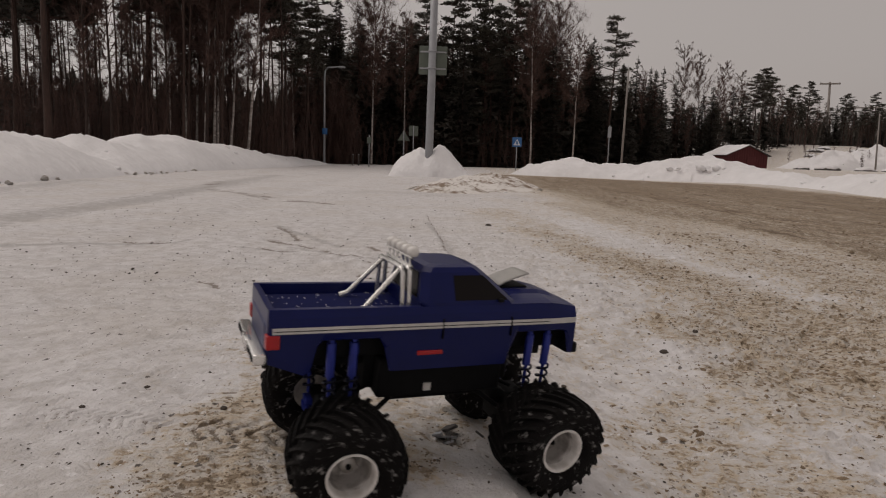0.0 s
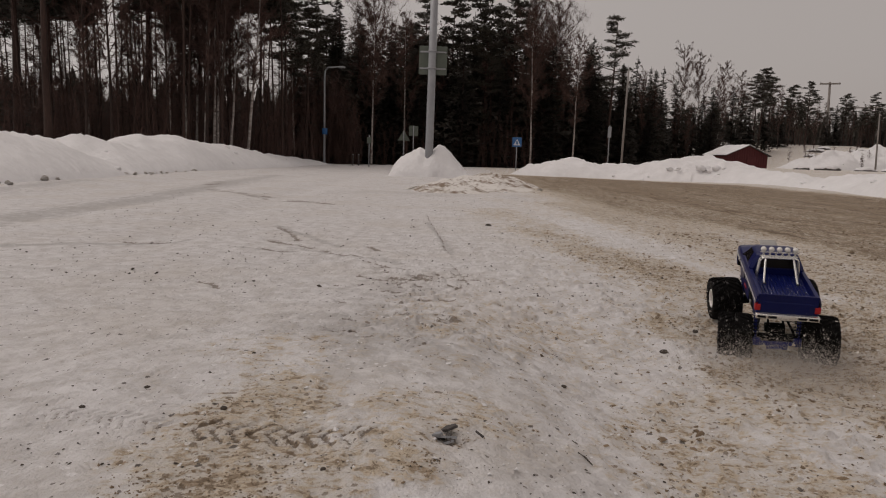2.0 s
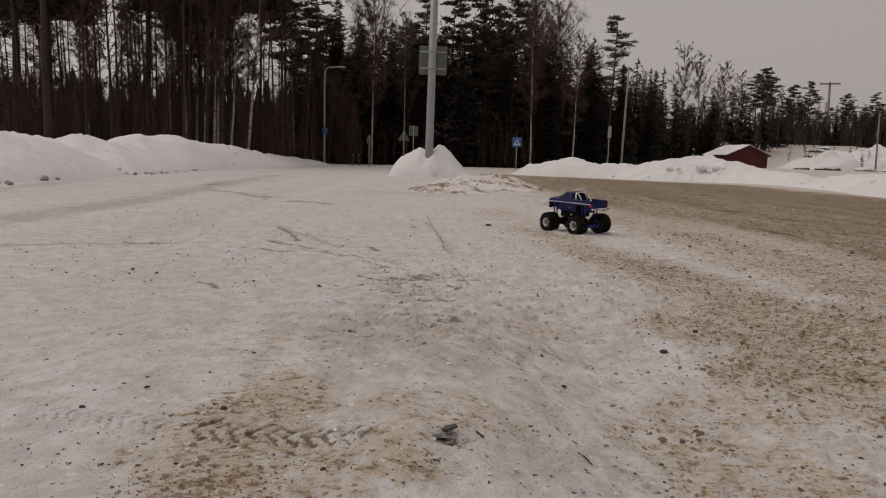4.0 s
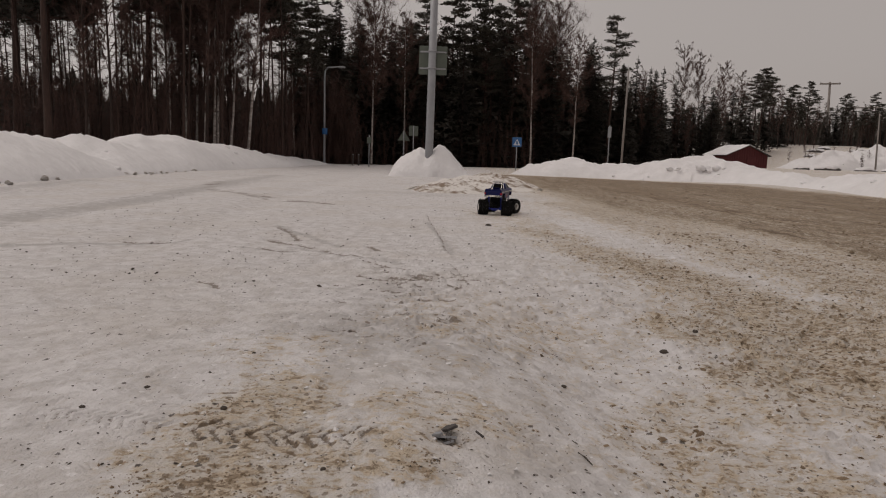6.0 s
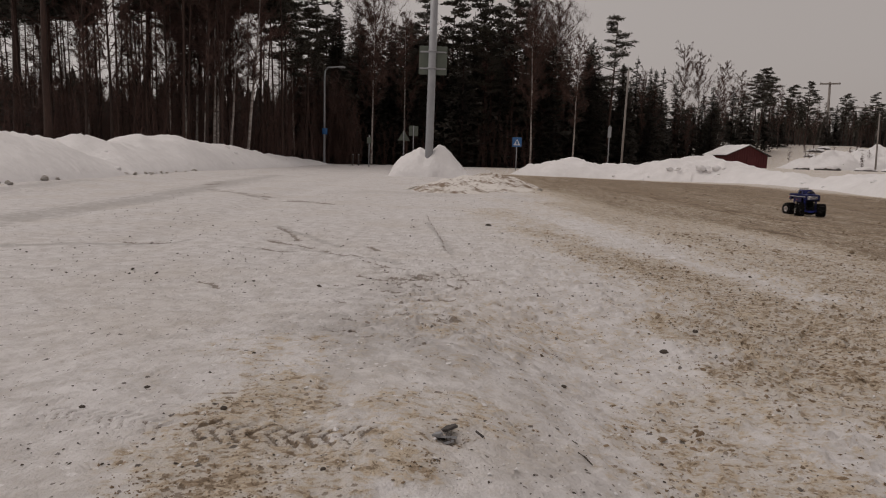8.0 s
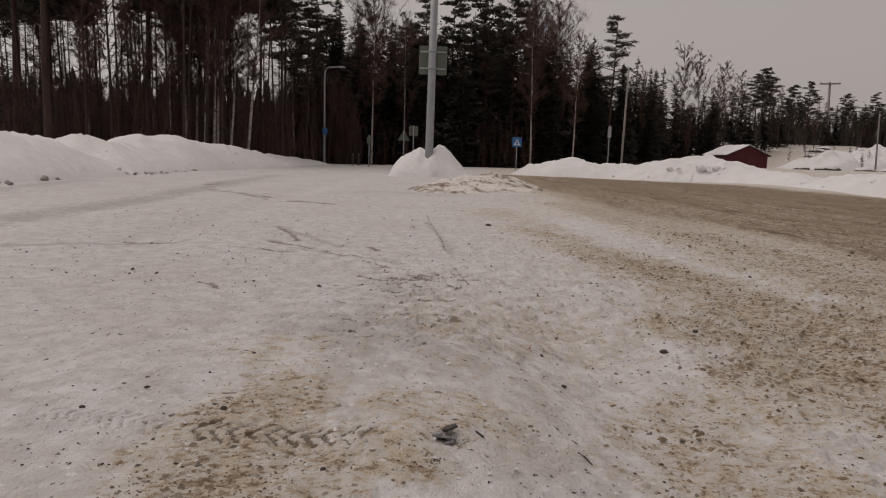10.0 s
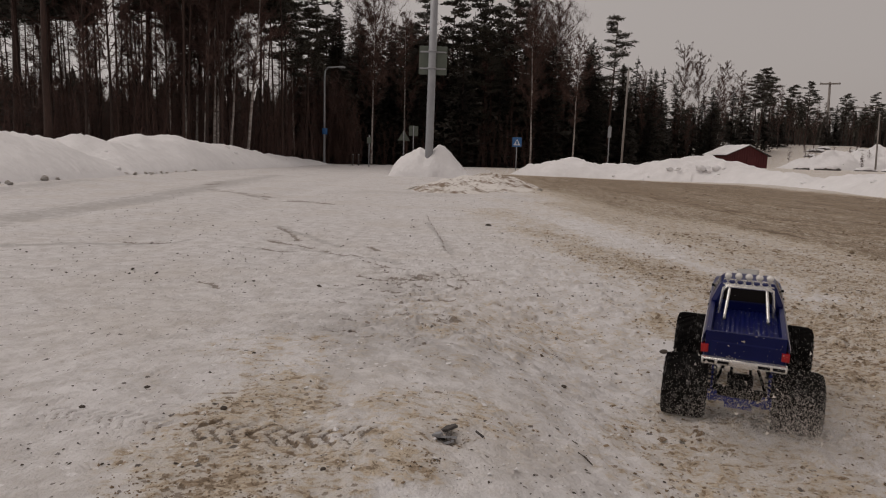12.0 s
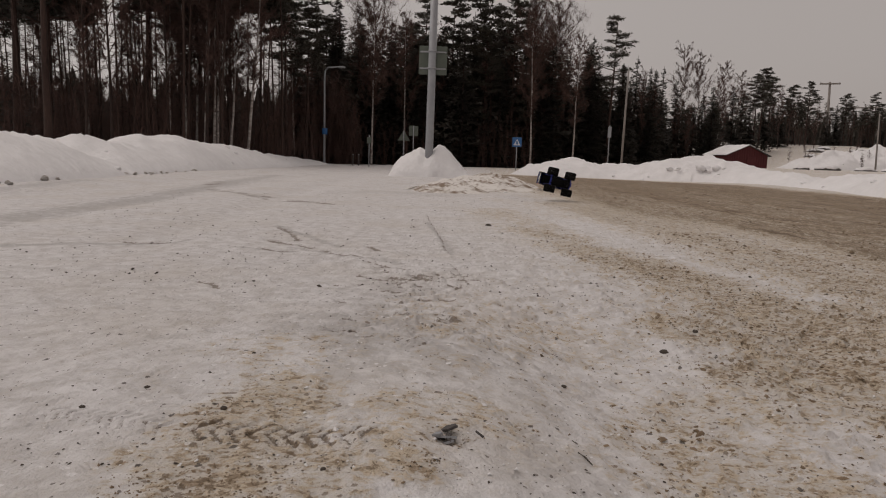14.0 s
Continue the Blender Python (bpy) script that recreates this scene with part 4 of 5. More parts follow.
def hut():
    """A small boarded hut under a snowy gable roof, sunk in the snow."""
    h = tagged(new("hut"), "small dark red boarded hut under a snow-covered roof", "hut")
    h.matrix_basis = pose(25.5, 55.6, 0.35, 0, 0, 10)
    half, deep, eave, ridge = 1.9, 3.2, 1.35, 2.15
    bm = bmesh.new()
    for y in (0, deep):
        pts = [(-half, y, -0.5), (half, y, -0.5), (half, y, eave), (0, y, ridge), (-half, y, eave)]
        bm.faces.new([bm.verts.new(p) for p in (pts if y == 0 else pts[::-1])])
    for x in (-half, half):
        bm.faces.new([bm.verts.new(p) for p in ((x, 0, -0.5), (x, 0, eave), (x, deep, eave), (x, deep, -0.5))])
    part("wall", bm, RED_BOARD, h, "dark red board wall", False)
    for k in range(17):
        x = -half + 0.09 + k * (2 * half - 0.18) / 16
        top = ridge - abs(x) * (ridge - eave) / half
        moved(part("board", slab(0.13, 0.03, top + 0.3, 0.008), RED_BOARD, h, "", False), x, -0.02, (top - 0.3) / 2)
    for s in (-1, 1):
        slope = math.atan2(ridge - eave, half)
        run = math.hypot(half, ridge - eave) + 0.3
        m = pose(s * half / 2 * 1.08, deep / 2, (eave + ridge) / 2 - 0.02 + 0.03, 0, s * math.degrees(slope), 0)
        r = part("roof", slab(run, deep + 0.5, 0.06, 0.01), ROCK, h, "thin dark roof sheet", False)
        r.matrix_basis = m
        bm = bmesh.new()
        bmesh.ops.create_grid(bm, x_segments=16, y_segments=24, size=0.5)
        for q in bm.verts:
            edge = min(1, (0.5 - max(abs(q.co.x), abs(q.co.y))) * 12)
            q.co = (q.co.x * run, q.co.y * (deep + 0.5), 0.03 + 0.09 * edge ** 0.5 + 0.05 * noise.noise((q.co.x * 4, q.co.y * 9, s)) * edge)
        snow = part("roof_snow", bm, SNOW, r, "thick layer of snow on the roof")
    moved(part("door", slab(0.8, 0.05, 1.3, 0.01), RED_BOARD, h, "brighter red boarded door", False), 0.35, -0.06, 0.55)
    return h


hut()


# ---- boulders and heaps in the field beyond the road ----
def boulder(name, label, category, x, y, r, seed, capped=True):
    rr = random.Random(seed)
    ob = tagged(new(name), label, category, "snowy boulders of the field")
    ob.matrix_basis = pose(x, y, height_at(x, y), 0, 0, rr.uniform(0, 360))
    for part_name, material, grow in (("stone", ROCK, 0.0), ("snow_cap", SNOW, 0.10)):
        bm = bmesh.new()
        bmesh.ops.create_icosphere(bm, subdivisions=3, radius=1.0)
        off = Vector((seed * 3.1, seed * 1.7, 0))
        for q in bm.verts:
            n = noise.noise(q.co * 1.3 + off) * 0.35 + noise.noise(q.co * 3.1 + off) * 0.12
            c = q.co * (1 + n)
            q.co = (c.x * r * 1.5, c.y * r, max(-0.15, c.z) * r * 0.55)
        if part_name == "snow_cap":
            for q in bm.verts:
                q.co.z = q.co.z + grow * r if q.co.z > 0.14 * r else q.co.z - 0.25 * r
                if q.co.z <= 0.14 * r:
                    q.co.x, q.co.y = q.co.x * 0.9, q.co.y * 0.9
        part(part_name, bm, material, ob)
    return ob


rr = random.Random(8)
for k in range(16):
    y = rr.uniform(52, 92)
    b = rr.uniform(0.54, 0.70)
    boulder("boulder", "dark boulder under a cap of snow in the field", "boulder", b * y, y, rr.uniform(0.35, 0.9), k + 1)
snow_bank("snow_bank", "bumpy snow heaps in the field beyond the road",
          [(33, 62, 0.5, 2.5), (37, 64, 1.6, 3.0), (41, 66, 1.0, 3.0), (46, 70, 1.7, 3.2), (52, 74, 1.0, 3.0), (58, 80, 1.5, 3.0)], 71, step_len=0.5, lumps=3.0)


# ---- grit, stones and a twig on the snow ----
def stone_bits(name, label, count, seed, area, size, material, sink=0.25, sandy=False):
    """Many small angular stones in one mesh; sandy ones lie where the sand lies."""
    r = np.random.default_rng(seed)
    x0, x1, y0, y1 = area
    tries = count * (8 if sandy else 1)
    y = y0 + (y1 - y0) * r.random(tries) ** 1.7
    x = r.uniform(x0, x1, tries) * (0.45 + 0.55 * (y - y0) / (y1 - y0)) if not sandy else r.uniform(x0, x1, tries)
    if sandy:
        kept = np.flatnonzero(r.random(tries) < np.clip(dirt_at(x, y) * 1.5 - 0.2, 0, 1) * step(-0.3, 0.3, grain(x * 7, y * 7, seed + 3, 2)))[:count]
        x, y = x[kept], y[kept]
    s = r.uniform(*size, len(x)) * (0.6 + 0.8 * r.random(len(x)) ** 3)
    z = ground_height(x, y) + s * (0.5 - sink)
    shape = np.array([(1, 0, 0), (-1, 0, 0), (0, 1, 0), (0, -1, 0), (0, 0, 1), (0, 0, -0.6), (0.6, 0.6, 0.5), (-0.7, 0.5, 0.35)])
    faces = np.array([(0, 6, 4), (6, 2, 4), (2, 7, 4), (7, 1, 4), (1, 3, 4), (3, 0, 4), (0, 2, 6), (2, 1, 7), (2, 0, 5), (1, 2, 5), (3, 1, 5), (0, 3, 5)])
    pts = shape[None] * s[:, None, None] * r.uniform((0.7, 0.6, 0.45), (1.4, 1.0, 0.8), (len(x), len(shape), 3))
    a = r.uniform(0, 2 * math.pi, len(x))[:, None]
    c, q = np.cos(a), np.sin(a)
    v = np.stack([x[:, None] + pts[..., 0] * c - pts[..., 1] * q, y[:, None] + pts[..., 0] * q + pts[..., 1] * c, z[:, None] + pts[..., 2] + 0.25 * pts[..., 0]], -1).reshape(-1, 3)
    f = (faces[None] + np.arange(len(x))[:, None, None] * len(shape)).reshape(-1, 3)
    return tagged(made(name, v.tolist(), f.tolist(), material), label, "grit", kind="stuff")


stone_bits("grit", "dark grit strewn over the trodden snow", 1900, 21, (-2.2, 2.2, 0.9, 4.2), (0.0011, 0.0032), PEBBLE)
stone_bits("grit", "coarse dark grit lying farther off on the snow", 700, 25, (-4.5, 4.5, 2.6, 9.5), (0.004, 0.009), PEBBLE)
stone_bits("snow_crumbs", "loose white and sandy crumbs of snow", 500, 22, (-1.2, 2.4, 0.9, 3.6), (0.002, 0.005), FLECK)


stone_bits("sand_clods", "brown frozen clods of sand on the trodden snow", 3600, 23, (0.25, 2.4, 0.9, 4.8), (0.0022, 0.0070), CLOD, 0.50, True)
stone_bits("sand_clods", "large frozen clods of brown sand beside the road", 900, 28, (0.4, 2.4, 1.3, 5.5), (0.006, 0.0125), CLOD, 0.62, True)
stone_bits("sand_clods", "brown frozen clods of sand round a tyre track", 900, 24, (-0.62, 0.20, 0.80, 1.6), (0.0010, 0.0036), CLOD, 0.45, True)


stone_bits("sand_clods", "frozen clods of brown sand thrown over the road", 3000, 26, (1.6, 10.0, 4.0, 24), (0.006, 0.020), CLOD, 0.50, True)
stone_bits("sand_clods", "small frozen clods beside the sandy road", 900, 27, (0.9, 3.4, 1.7, 6.0), (0.002, 0.0065), CLOD, 0.45)


def foot_clods():
    """Crumbs of dirty snow along the foot of the ploughed ridge."""
    r = random.Random(29)
    for k in range(70):
        t = r.random() ** 0.8
        y = 8.2 + 15 * t
        x = float(np.interp(y, (8, 9, 13.6, 25), (-6.0, -6.15, -6.95, -7.95))) + r.gauss(0, 0.10) - 0.05
        lump = new("snow_clod", LUMPS[4 + k % 2])
        size = r.uniform(0.02, 0.05) * (1.3 if r.random() < 0.08 else 1.0)
        lump.matrix_basis = pose(x, y, height_at(x, y) + size * 0.5, r.uniform(-20, 20), r.uniform(-20, 20), r.uniform(0, 360)) @ Matrix.Scale(size, 4)
        tagged(lump, "dirty lump of frozen snow at the foot of the ridge", "snow lump", "snow lumps along the ridge")


foot_clods()
rr = random.Random(33)
for k in range(16):
    x = rr.uniform(8.7, 11.0)
    y = 25.9 - 0.45 * (x - 9) + rr.uniform(-0.25, 0.15)
    rubble = new("snow_block", LUMPS[k % 4])
    size = rr.uniform(0.08, 0.17)
    rubble.matrix_basis = pose(x, y, height_at(x, y) + rr.uniform(0.20, 0.55), rr.uniform(-30, 30), rr.uniform(-30, 30), rr.uniform(0, 360)) @ Matrix.Scale(size, 4)
    tagged(rubble, "hard block of ploughed snow sticking in the ridge", "snow block", "snow blocks in the ridge")


def stone(x, y, r, seed, label="dark stone lying on the trodden snow"):
    bm = bmesh.new()
    bmesh.ops.create_icosphere(bm, subdivisions=2, radius=1.0)
    for q in bm.verts:
        n = 1 + 0.35 * noise.noise(q.co * 1.6 + Vector((seed * 2.3, 0, 0)))
        q.co = (q.co.x * n * r * 1.2, q.co.y * n * r, q.co.z * n * r * 0.75)
    ob = part("stone", bm, PEBBLE, None)
    ob.location = (x, y, height_at(x, y) + r * 0.2)
    return tagged(ob, label, "stone", "loose stones")


for k, (x, y, r) in enumerate(((0.37, 5.38, 0.036), (0.314, 1.575, 0.01), (0.719, 2.024, 0.018), (0.884, 2.2, 0.014), (-0.582, 1.245, 0.008), (-0.383, 1.111, 0.009), (-0.654, 1.141, 0.008), (-0.165, 0.893, 0.006), (0.124, 2.347, 0.008), (-0.439, 1.486, 0.007), (0.447, 1.225, 0.006))):
    stone(x, y, r * 0.6, k + 1)
ice = tagged(new("broken_ice"), "broken dark-edged ice in a small hole in the snow", "ice")
ice.matrix_basis = pose(0.023, 1.037, height_at(0.023, 1.037))
rr = random.Random(12)
for k in range(8):
    bm = bmesh.new()
    w = rr.uniform(0.010, 0.022)
    ring = [(w * math.cos(a) * rr.uniform(0.6, 1.1), w * 0.6 * math.sin(a) * rr.uniform(0.6, 1.1)) for a in (0, 1.2, 2.3, 3.5, 5.0)]
    low, top = [bm.verts.new((x, y, 0)) for x, y in ring], [bm.verts.new((x, y, 0.004)) for x, y in ring]
    bm.faces.new(top)
    bm.faces.new(low[::-1])
    for q in range(5):
        bm.faces.new((low[q], low[(q + 1) % 5], top[(q + 1) % 5], top[q]))
    moved(part("shard", bm, ROCK if k % 3 else STEEL, ice, "", False), rr.gauss(0, 0.02), rr.gauss(0, 0.014), 0.004 + 0.002 * k, rr.uniform(-35, 35), rr.uniform(-35, 35), rr.uniform(0, 360))
v, f = [], []
tube(v, f, [Vector((0.26, 1.137, height_at(0.26, 1.137) + 0.006)), Vector((0.273, 1.132, height_at(0.273, 1.132) + 0.005)), Vector((0.281, 1.109, height_at(0.281, 1.109) + 0.006))], [0.0016, 0.002, 0.0012], 5)
tagged(made("twig", v, f, PEBBLE), "thin dark twig lying on the snow", "twig")


# ---- the model truck: x forward, y to its left ----
BLUE = mat("blue_body_paint", (0.003, 0.007, 0.080), 0.30, var=0.2, scale=25)
BLUE.node_tree.nodes["Principled BSDF"].inputs["Specular IOR Level"].default_value = 0.22
ANODISED = mat("blue_anodised_metal", (0.02, 0.035, 0.30), 0.4, 0.3, var=0.3, scale=60)
BLACK = mat("black_plastic", (0.007, 0.007, 0.008), 0.6, var=0.4, scale=50)
RUBBER = mat("snowy_tyre_rubber", (0.011, 0.010, 0.010), 0.7, scale=45, second=(0.005, 0.0045, 0.0045), bump=0.002, bump_scale=150)


def snow_in_tread(m, lo=0.61, hi=0.70):
    """Crumbs of snow that stick to the rubber."""
    n, l = m.node_tree.nodes, m.node_tree.links
    b = n["Principled BSDF"]
    old = b.inputs["Base Color"].links[0].from_socket
    tc, clump = n.new("ShaderNodeTexCoord"), n.new("ShaderNodeTexNoise")
    clump.inputs["Scale"].default_value, clump.inputs["Detail"].default_value, clump.inputs["Roughness"].default_value = 80, 5, 0.7
    l.new(tc.outputs["Object"], clump.inputs["Vector"])
    cut, mix = n.new("ShaderNodeMapRange"), n.new("ShaderNodeMix")
    cut.inputs["From Min"].default_value, cut.inputs["From Max"].default_value, cut.inputs["To Max"].default_value = lo, hi, 0.45
    l.new(clump.outputs["Fac"], cut.inputs["Value"])
    mix.data_type = "RGBA"
    mix.inputs["B"].default_value = (0.55, 0.53, 0.52, 1)
    l.new(old, mix.inputs["A"])
    l.new(cut.outputs["Result"], mix.inputs["Factor"])
    l.new(mix.outputs["Result"], b.inputs["Base Color"])


snow_in_tread(RUBBER, 0.645, 0.72)
CARCASS = mat("snow_packed_rubber", (0.009, 0.008, 0.008), 0.75, scale=45, second=(0.004, 0.0035, 0.0035), bump=0.002, bump_scale=150)
snow_in_tread(CARCASS, 0.565, 0.66)
for dull in (RUBBER, CARCASS, BLACK):
    dull.node_tree.nodes["Principled BSDF"].inputs["Specular IOR Level"].default_value = 0.10
WHITE = mat("white_plastic", (0.62, 0.60, 0.58), 0.45, var=0.25, scale=60)
RIM_WHITE = mat("dusty_white_rim", (0.80, 0.78, 0.76), 0.35, 0.1, scale=60, second=(0.60, 0.57, 0.54), edges=(0.80, 1.05))
# greyer copy of the rim white: the dish's shade put into its colour
RIM_GREY = mat("dusty_shaded_rim_face", (0.56, 0.54, 0.52), 0.35, 0.3, scale=70, second=(0.26, 0.24, 0.22), edges=(0.80, 1.15))
CHROME = mat("chromed_plastic", (0.78, 0.77, 0.75), 0.24, 0.75, var=0.12, scale=40)
RED = mat("red_lens", (0.42, 0.004, 0.007), 0.3, var=0.2, scale=80)
CLEAR_LAMP = mat("lamp_cover", (0.74, 0.72, 0.69), 0.25, var=0.08, scale=80)
GLASS = mat("tinted_window", (0.007, 0.005, 0.005), 0.22, var=0.3, scale=12)
GLASS.node_tree.nodes["Principled BSDF"].inputs["Specular IOR Level"].default_value = 0.15
PLATE = mat("clouded_plate", (0.40, 0.39, 0.37), 0.5, var=0.2, scale=40)
SPRING = mat("spring_steel", (0.012, 0.014, 0.035), 0.4, 0.5, var=0.2, scale=80)

truck = tagged(new("monster_truck"), "blue radio-controlled pickup truck on huge black tyres", "model truck")
AXLE, RADIUS, TRACK = 0.1555, 0.078, 0.121


def box(bm, x0, x1, y0, y1, z0, z1):
    vs = [bm.verts.new((x, y, z)) for x in (x0, x1) for y in (y0, y1) for z in (z0, z1)]
    for q in ((0, 1, 3, 2), (4, 6, 7, 5), (0, 4, 5, 1), (2, 3, 7, 6), (0, 2, 6, 4), (1, 5, 7, 3)):
        bm.faces.new([vs[k] for k in q])


def boxes(*sizes, bevel=0.0):
    bm = bmesh.new()
    for s in sizes:
        box(bm, *s)
    if bevel:
        bmesh.ops.bevel(bm, geom=bm.edges[:], offset=bevel, segments=2, affect="EDGES", profile=0.6)
    return bm


def sheet(bm, rows):
    """A skin through rows of points."""
    grid = [[bm.verts.new(p) for p in row] for row in rows]
    for a, b in zip(grid, grid[1:]):
        for k in range(len(a) - 1):
            bm.faces.new((a[k], a[k + 1], b[k + 1], b[k]))


def lathe(profile, n=40):
    """A turned shape round the y axis: profile of radius, y."""
    v, f = [], []
    for r, y in profile:
        for k in range(n):
            a = 2 * math.pi * k / n
            v.append((r * math.cos(a), y, r * math.sin(a)))
    for j in range(len(profile) - 1):
        for k in range(n):
            a, b = j * n + k, j * n + (k + 1) % n
            f.append((a, b, b + n, a + n))
    return v, f


def under_edge(x):
    """The lower edge of the body's flank, with its wheel arches."""
    z = 0.176 + 0.020 * max(0.0, (-0.20 - x) / 0.05) + 0.010 * max(0.0, (x - 0.18) / 0.025)
    for c in (-0.143, 0.146):
        z = max(z, 0.176 + 0.049 * float(step(0.0, 1.0, np.float64((0.056 - abs(x - c)) / 0.014))))
    return z


def truck_body():
    bm = bmesh.new()
    stations = sorted(set(np.linspace(-0.250, 0.205, 60)) | {-0.046, -0.044})
    for s in (1, -1):
        bed, cab = [], []
        for x in stations:
            nose = max(0.0, (x - 0.16) / 0.045)
            lo = under_edge(x)
            side = [(x, s * 0.0805, lo), (x, s * 0.0840, max(lo + 0.002, 0.215)), (x, s * (0.0868 - 0.003 * nose), max(lo + 0.004, 0.236)), (x, s * (0.0868 - 0.003 * nose), 0.246),
                    (x, s * (0.0845 - 0.003 * nose), 0.255 - 0.002 * nose), (x, s * (0.0805 - 0.004 * nose), 0.2635 - 0.006 * nose)]
            cab.append(side)
            if x < -0.045:
                bed.append([side[-1], (x, s * 0.0715, 0.2635), (x, s * 0.0700, 0.249)])
        sheet(bm, cab)
        sheet(bm, bed)
    # tailgate with a pressed panel, bed floor with ribs, front wall of the bed
    sheet(bm, [[(-0.250 - 0.002 * (abs(y) < 0.06 and 0.205 < z < 0.245), y, z) for y in np.linspace(-0.0805, 0.0805, 15)] for z in (0.198, 0.204, 0.207, 0.243, 0.246, 0.2635)])
    sheet(bm, [[(-0.243, y, z) for y in np.linspace(-0.0705, 0.0705, 5)] for z in (0.247, 0.2635)])
    sheet(bm, [[(-0.250, y, 0.2635) for y in (-0.0705, 0, 0.0705)], [(-0.243, y, 0.2635) for y in (-0.0705, 0, 0.0705)]])
    ys = np.linspace(-0.070, 0.070, 29)
    sheet(bm, [[(x, y, 0.249 + 0.0025 * (k % 2)) for k, y in enumerate(ys)] for x in np.linspace(-0.243, -0.046, 8)])
    sheet(bm, [[(-0.046, y, z) for y in np.linspace(-0.075, 0.075, 5)] for z in (0.247, 0.268)])
    # bonnet, crowned and with a raised middle; nose
    ys = np.linspace(-1, 1, 17)
    top = []
    for x in np.linspace(0.085, 0.206, 12):
        nose = max(0.0, (x - 0.16) / 0.045)
        top.append([(x, v * (0.0805 - 0.004 * nose), 0.2635 - 0.006 * nose + (0.007 - 0.004 * nose) * (1 - abs(v) ** 2.5) + 0.004 * (abs(v) < 0.5) * (x < 0.19)) for v in ys])
    sheet(bm, top)
    sheet(bm, [[(0.206 + 0.002 * (z < 0.25), v * 0.0765, z if z < 0.25 else top[-1][k][2]) for k, v in enumerate(ys)] for z in (0.196, 0.21, 0.235, 0.26)])
    # cab: pillars and roof in five rings
    rings = []
    for z, x0, x1, w in ((0.262, -0.046, 0.104, 0.0805), (0.268, -0.046, 0.100, 0.0795), (0.305, -0.040, 0.054, 0.0620), (0.3115, -0.034, 0.046, 0.0565), (0.3135, -0.022, 0.034, 0.0470)):
        c = min(0.010, w * 0.2)
        rings.append([(x0 + c, -w, z), (x1 - c, -w, z), (x1, -w + c, z), (x1 + 0.004, 0, z), (x1, w - c, z), (x1 - c, w, z), (x0 + c, w, z), (x0, w - c, z), (x0, -w + c, z), (x0 + c, -w, z)])
    sheet(bm, rings)
    bm.faces.new([bm.verts.new(p) for p in rings[-1][:-1]])
    bmesh.ops.remove_doubles(bm, verts=bm.verts[:], dist=0.0004)
    bmesh.ops.recalc_face_normals(bm, faces=bm.faces[:])
    ob = part("body", bm, BLUE, truck, "glossy dark blue pickup body shell", smooth=False)
    thick = ob.modifiers.new("thickness", "SOLIDIFY")
    thick.thickness, thick.offset = 0.0016, 0.0
    return ob


body = truck_body()


def pane(name, corners, label):
    """A thin dark window through four corners, bowed outwards a little."""
    a, b, c, d = (Vector(p) for p in corners)
    n = (b - a).cross(d - a).normalized()
    v = [*(p + n * 0.0012 for p in (a, b, c, d)), *(p - n * 0.001 for p in (a, b, c, d))]
    f = [(0, 1, 2, 3), (7, 6, 5, 4), (0, 4, 5, 1), (1, 5, 6, 2), (2, 6, 7, 3), (3, 7, 4, 0)]
    return made(name, v, f, GLASS, parent=body, label=label)


def cab_face(s):
    def at(x, u):
        return (x, s * (0.0795 - 0.0175 * u), 0.268 + 0.037 * u)
    return at


for s in (1, -1):
    at = cab_face(s)
    quad = [at(0.004, 0.06), at(0.087, 0.06), at(0.050, 0.90), at(0.004, 0.90)]
    pane("side_window", quad[::-1] if s > 0 else quad, "dark tinted side window")
    quads, edge = [], [(-0.246, 0.0878), (0.155, 0.0878), (0.180, 0.0866), (0.2045, 0.0848)]
    for z in (0.2375, 0.2455):
        quads += [(x, s * (y - 0.002), z) for x, y in edge] + [(x, s * (y + 0.0012), z) for x, y in edge]
    faces = [(k + 4, k + 5, k + 13, k + 12) for k in range(3)] + [(k, k + 1, k + 5, k + 4) for k in range(3)] + [(k + 8, k + 12, k + 13, k + 9) for k in range(3)] + [(0, 4, 12, 8), (3, 11, 15, 7)]
    bars = made("stripe", quads, faces, WHITE, parent=body, label="white stripe along the flank")
    part("stripe_line", boxes((-0.244, 0.155, s * 0.0890 - 0.0008, s * 0.0890 + 0.0008, 0.2409, 0.2417)), BLACK, bars, "thin dark line in the stripe")
    for gap in (-0.015, 0.092):
        part("door_gap", boxes((gap - 0.0009, gap + 0.0009, s * 0.0880 - 0.0016, s * 0.0880 + 0.0014, 0.222, 0.250)), BLACK, body, "dark door gap")
    part("tail_light", boxes((-0.2535, -0.236, min(s * 0.073, s * 0.0885), max(s * 0.073, s * 0.0885), 0.217, 0.236), bevel=0.0015), RED, body, "red tail light")
    part("flank_mark", boxes((-0.050, -0.012, s * 0.0842 - 0.0012, s * 0.0842 + 0.0012, 0.198, 0.2045), bevel=0.0008), RED, body, "faded red mark on the flank")
    part("mirror_post", boxes((0.070, 0.078, min(s * 0.080, s * 0.086), max(s * 0.080, s * 0.086), 0.268, 0.273), bevel=0.001), BLACK, body)
pane("windscreen", [(0.0985, -0.066, 0.270), (0.0985, 0.066, 0.270), (0.0575, 0.052, 0.302), (0.0575, -0.052, 0.302)], "dark tinted windscreen")
pane("rear_window", [(-0.0462, 0.058, 0.272), (-0.0462, -0.058, 0.272), (-0.0412, -0.048, 0.303), (-0.0412, 0.048, 0.303)], "dark rear window of the cab")

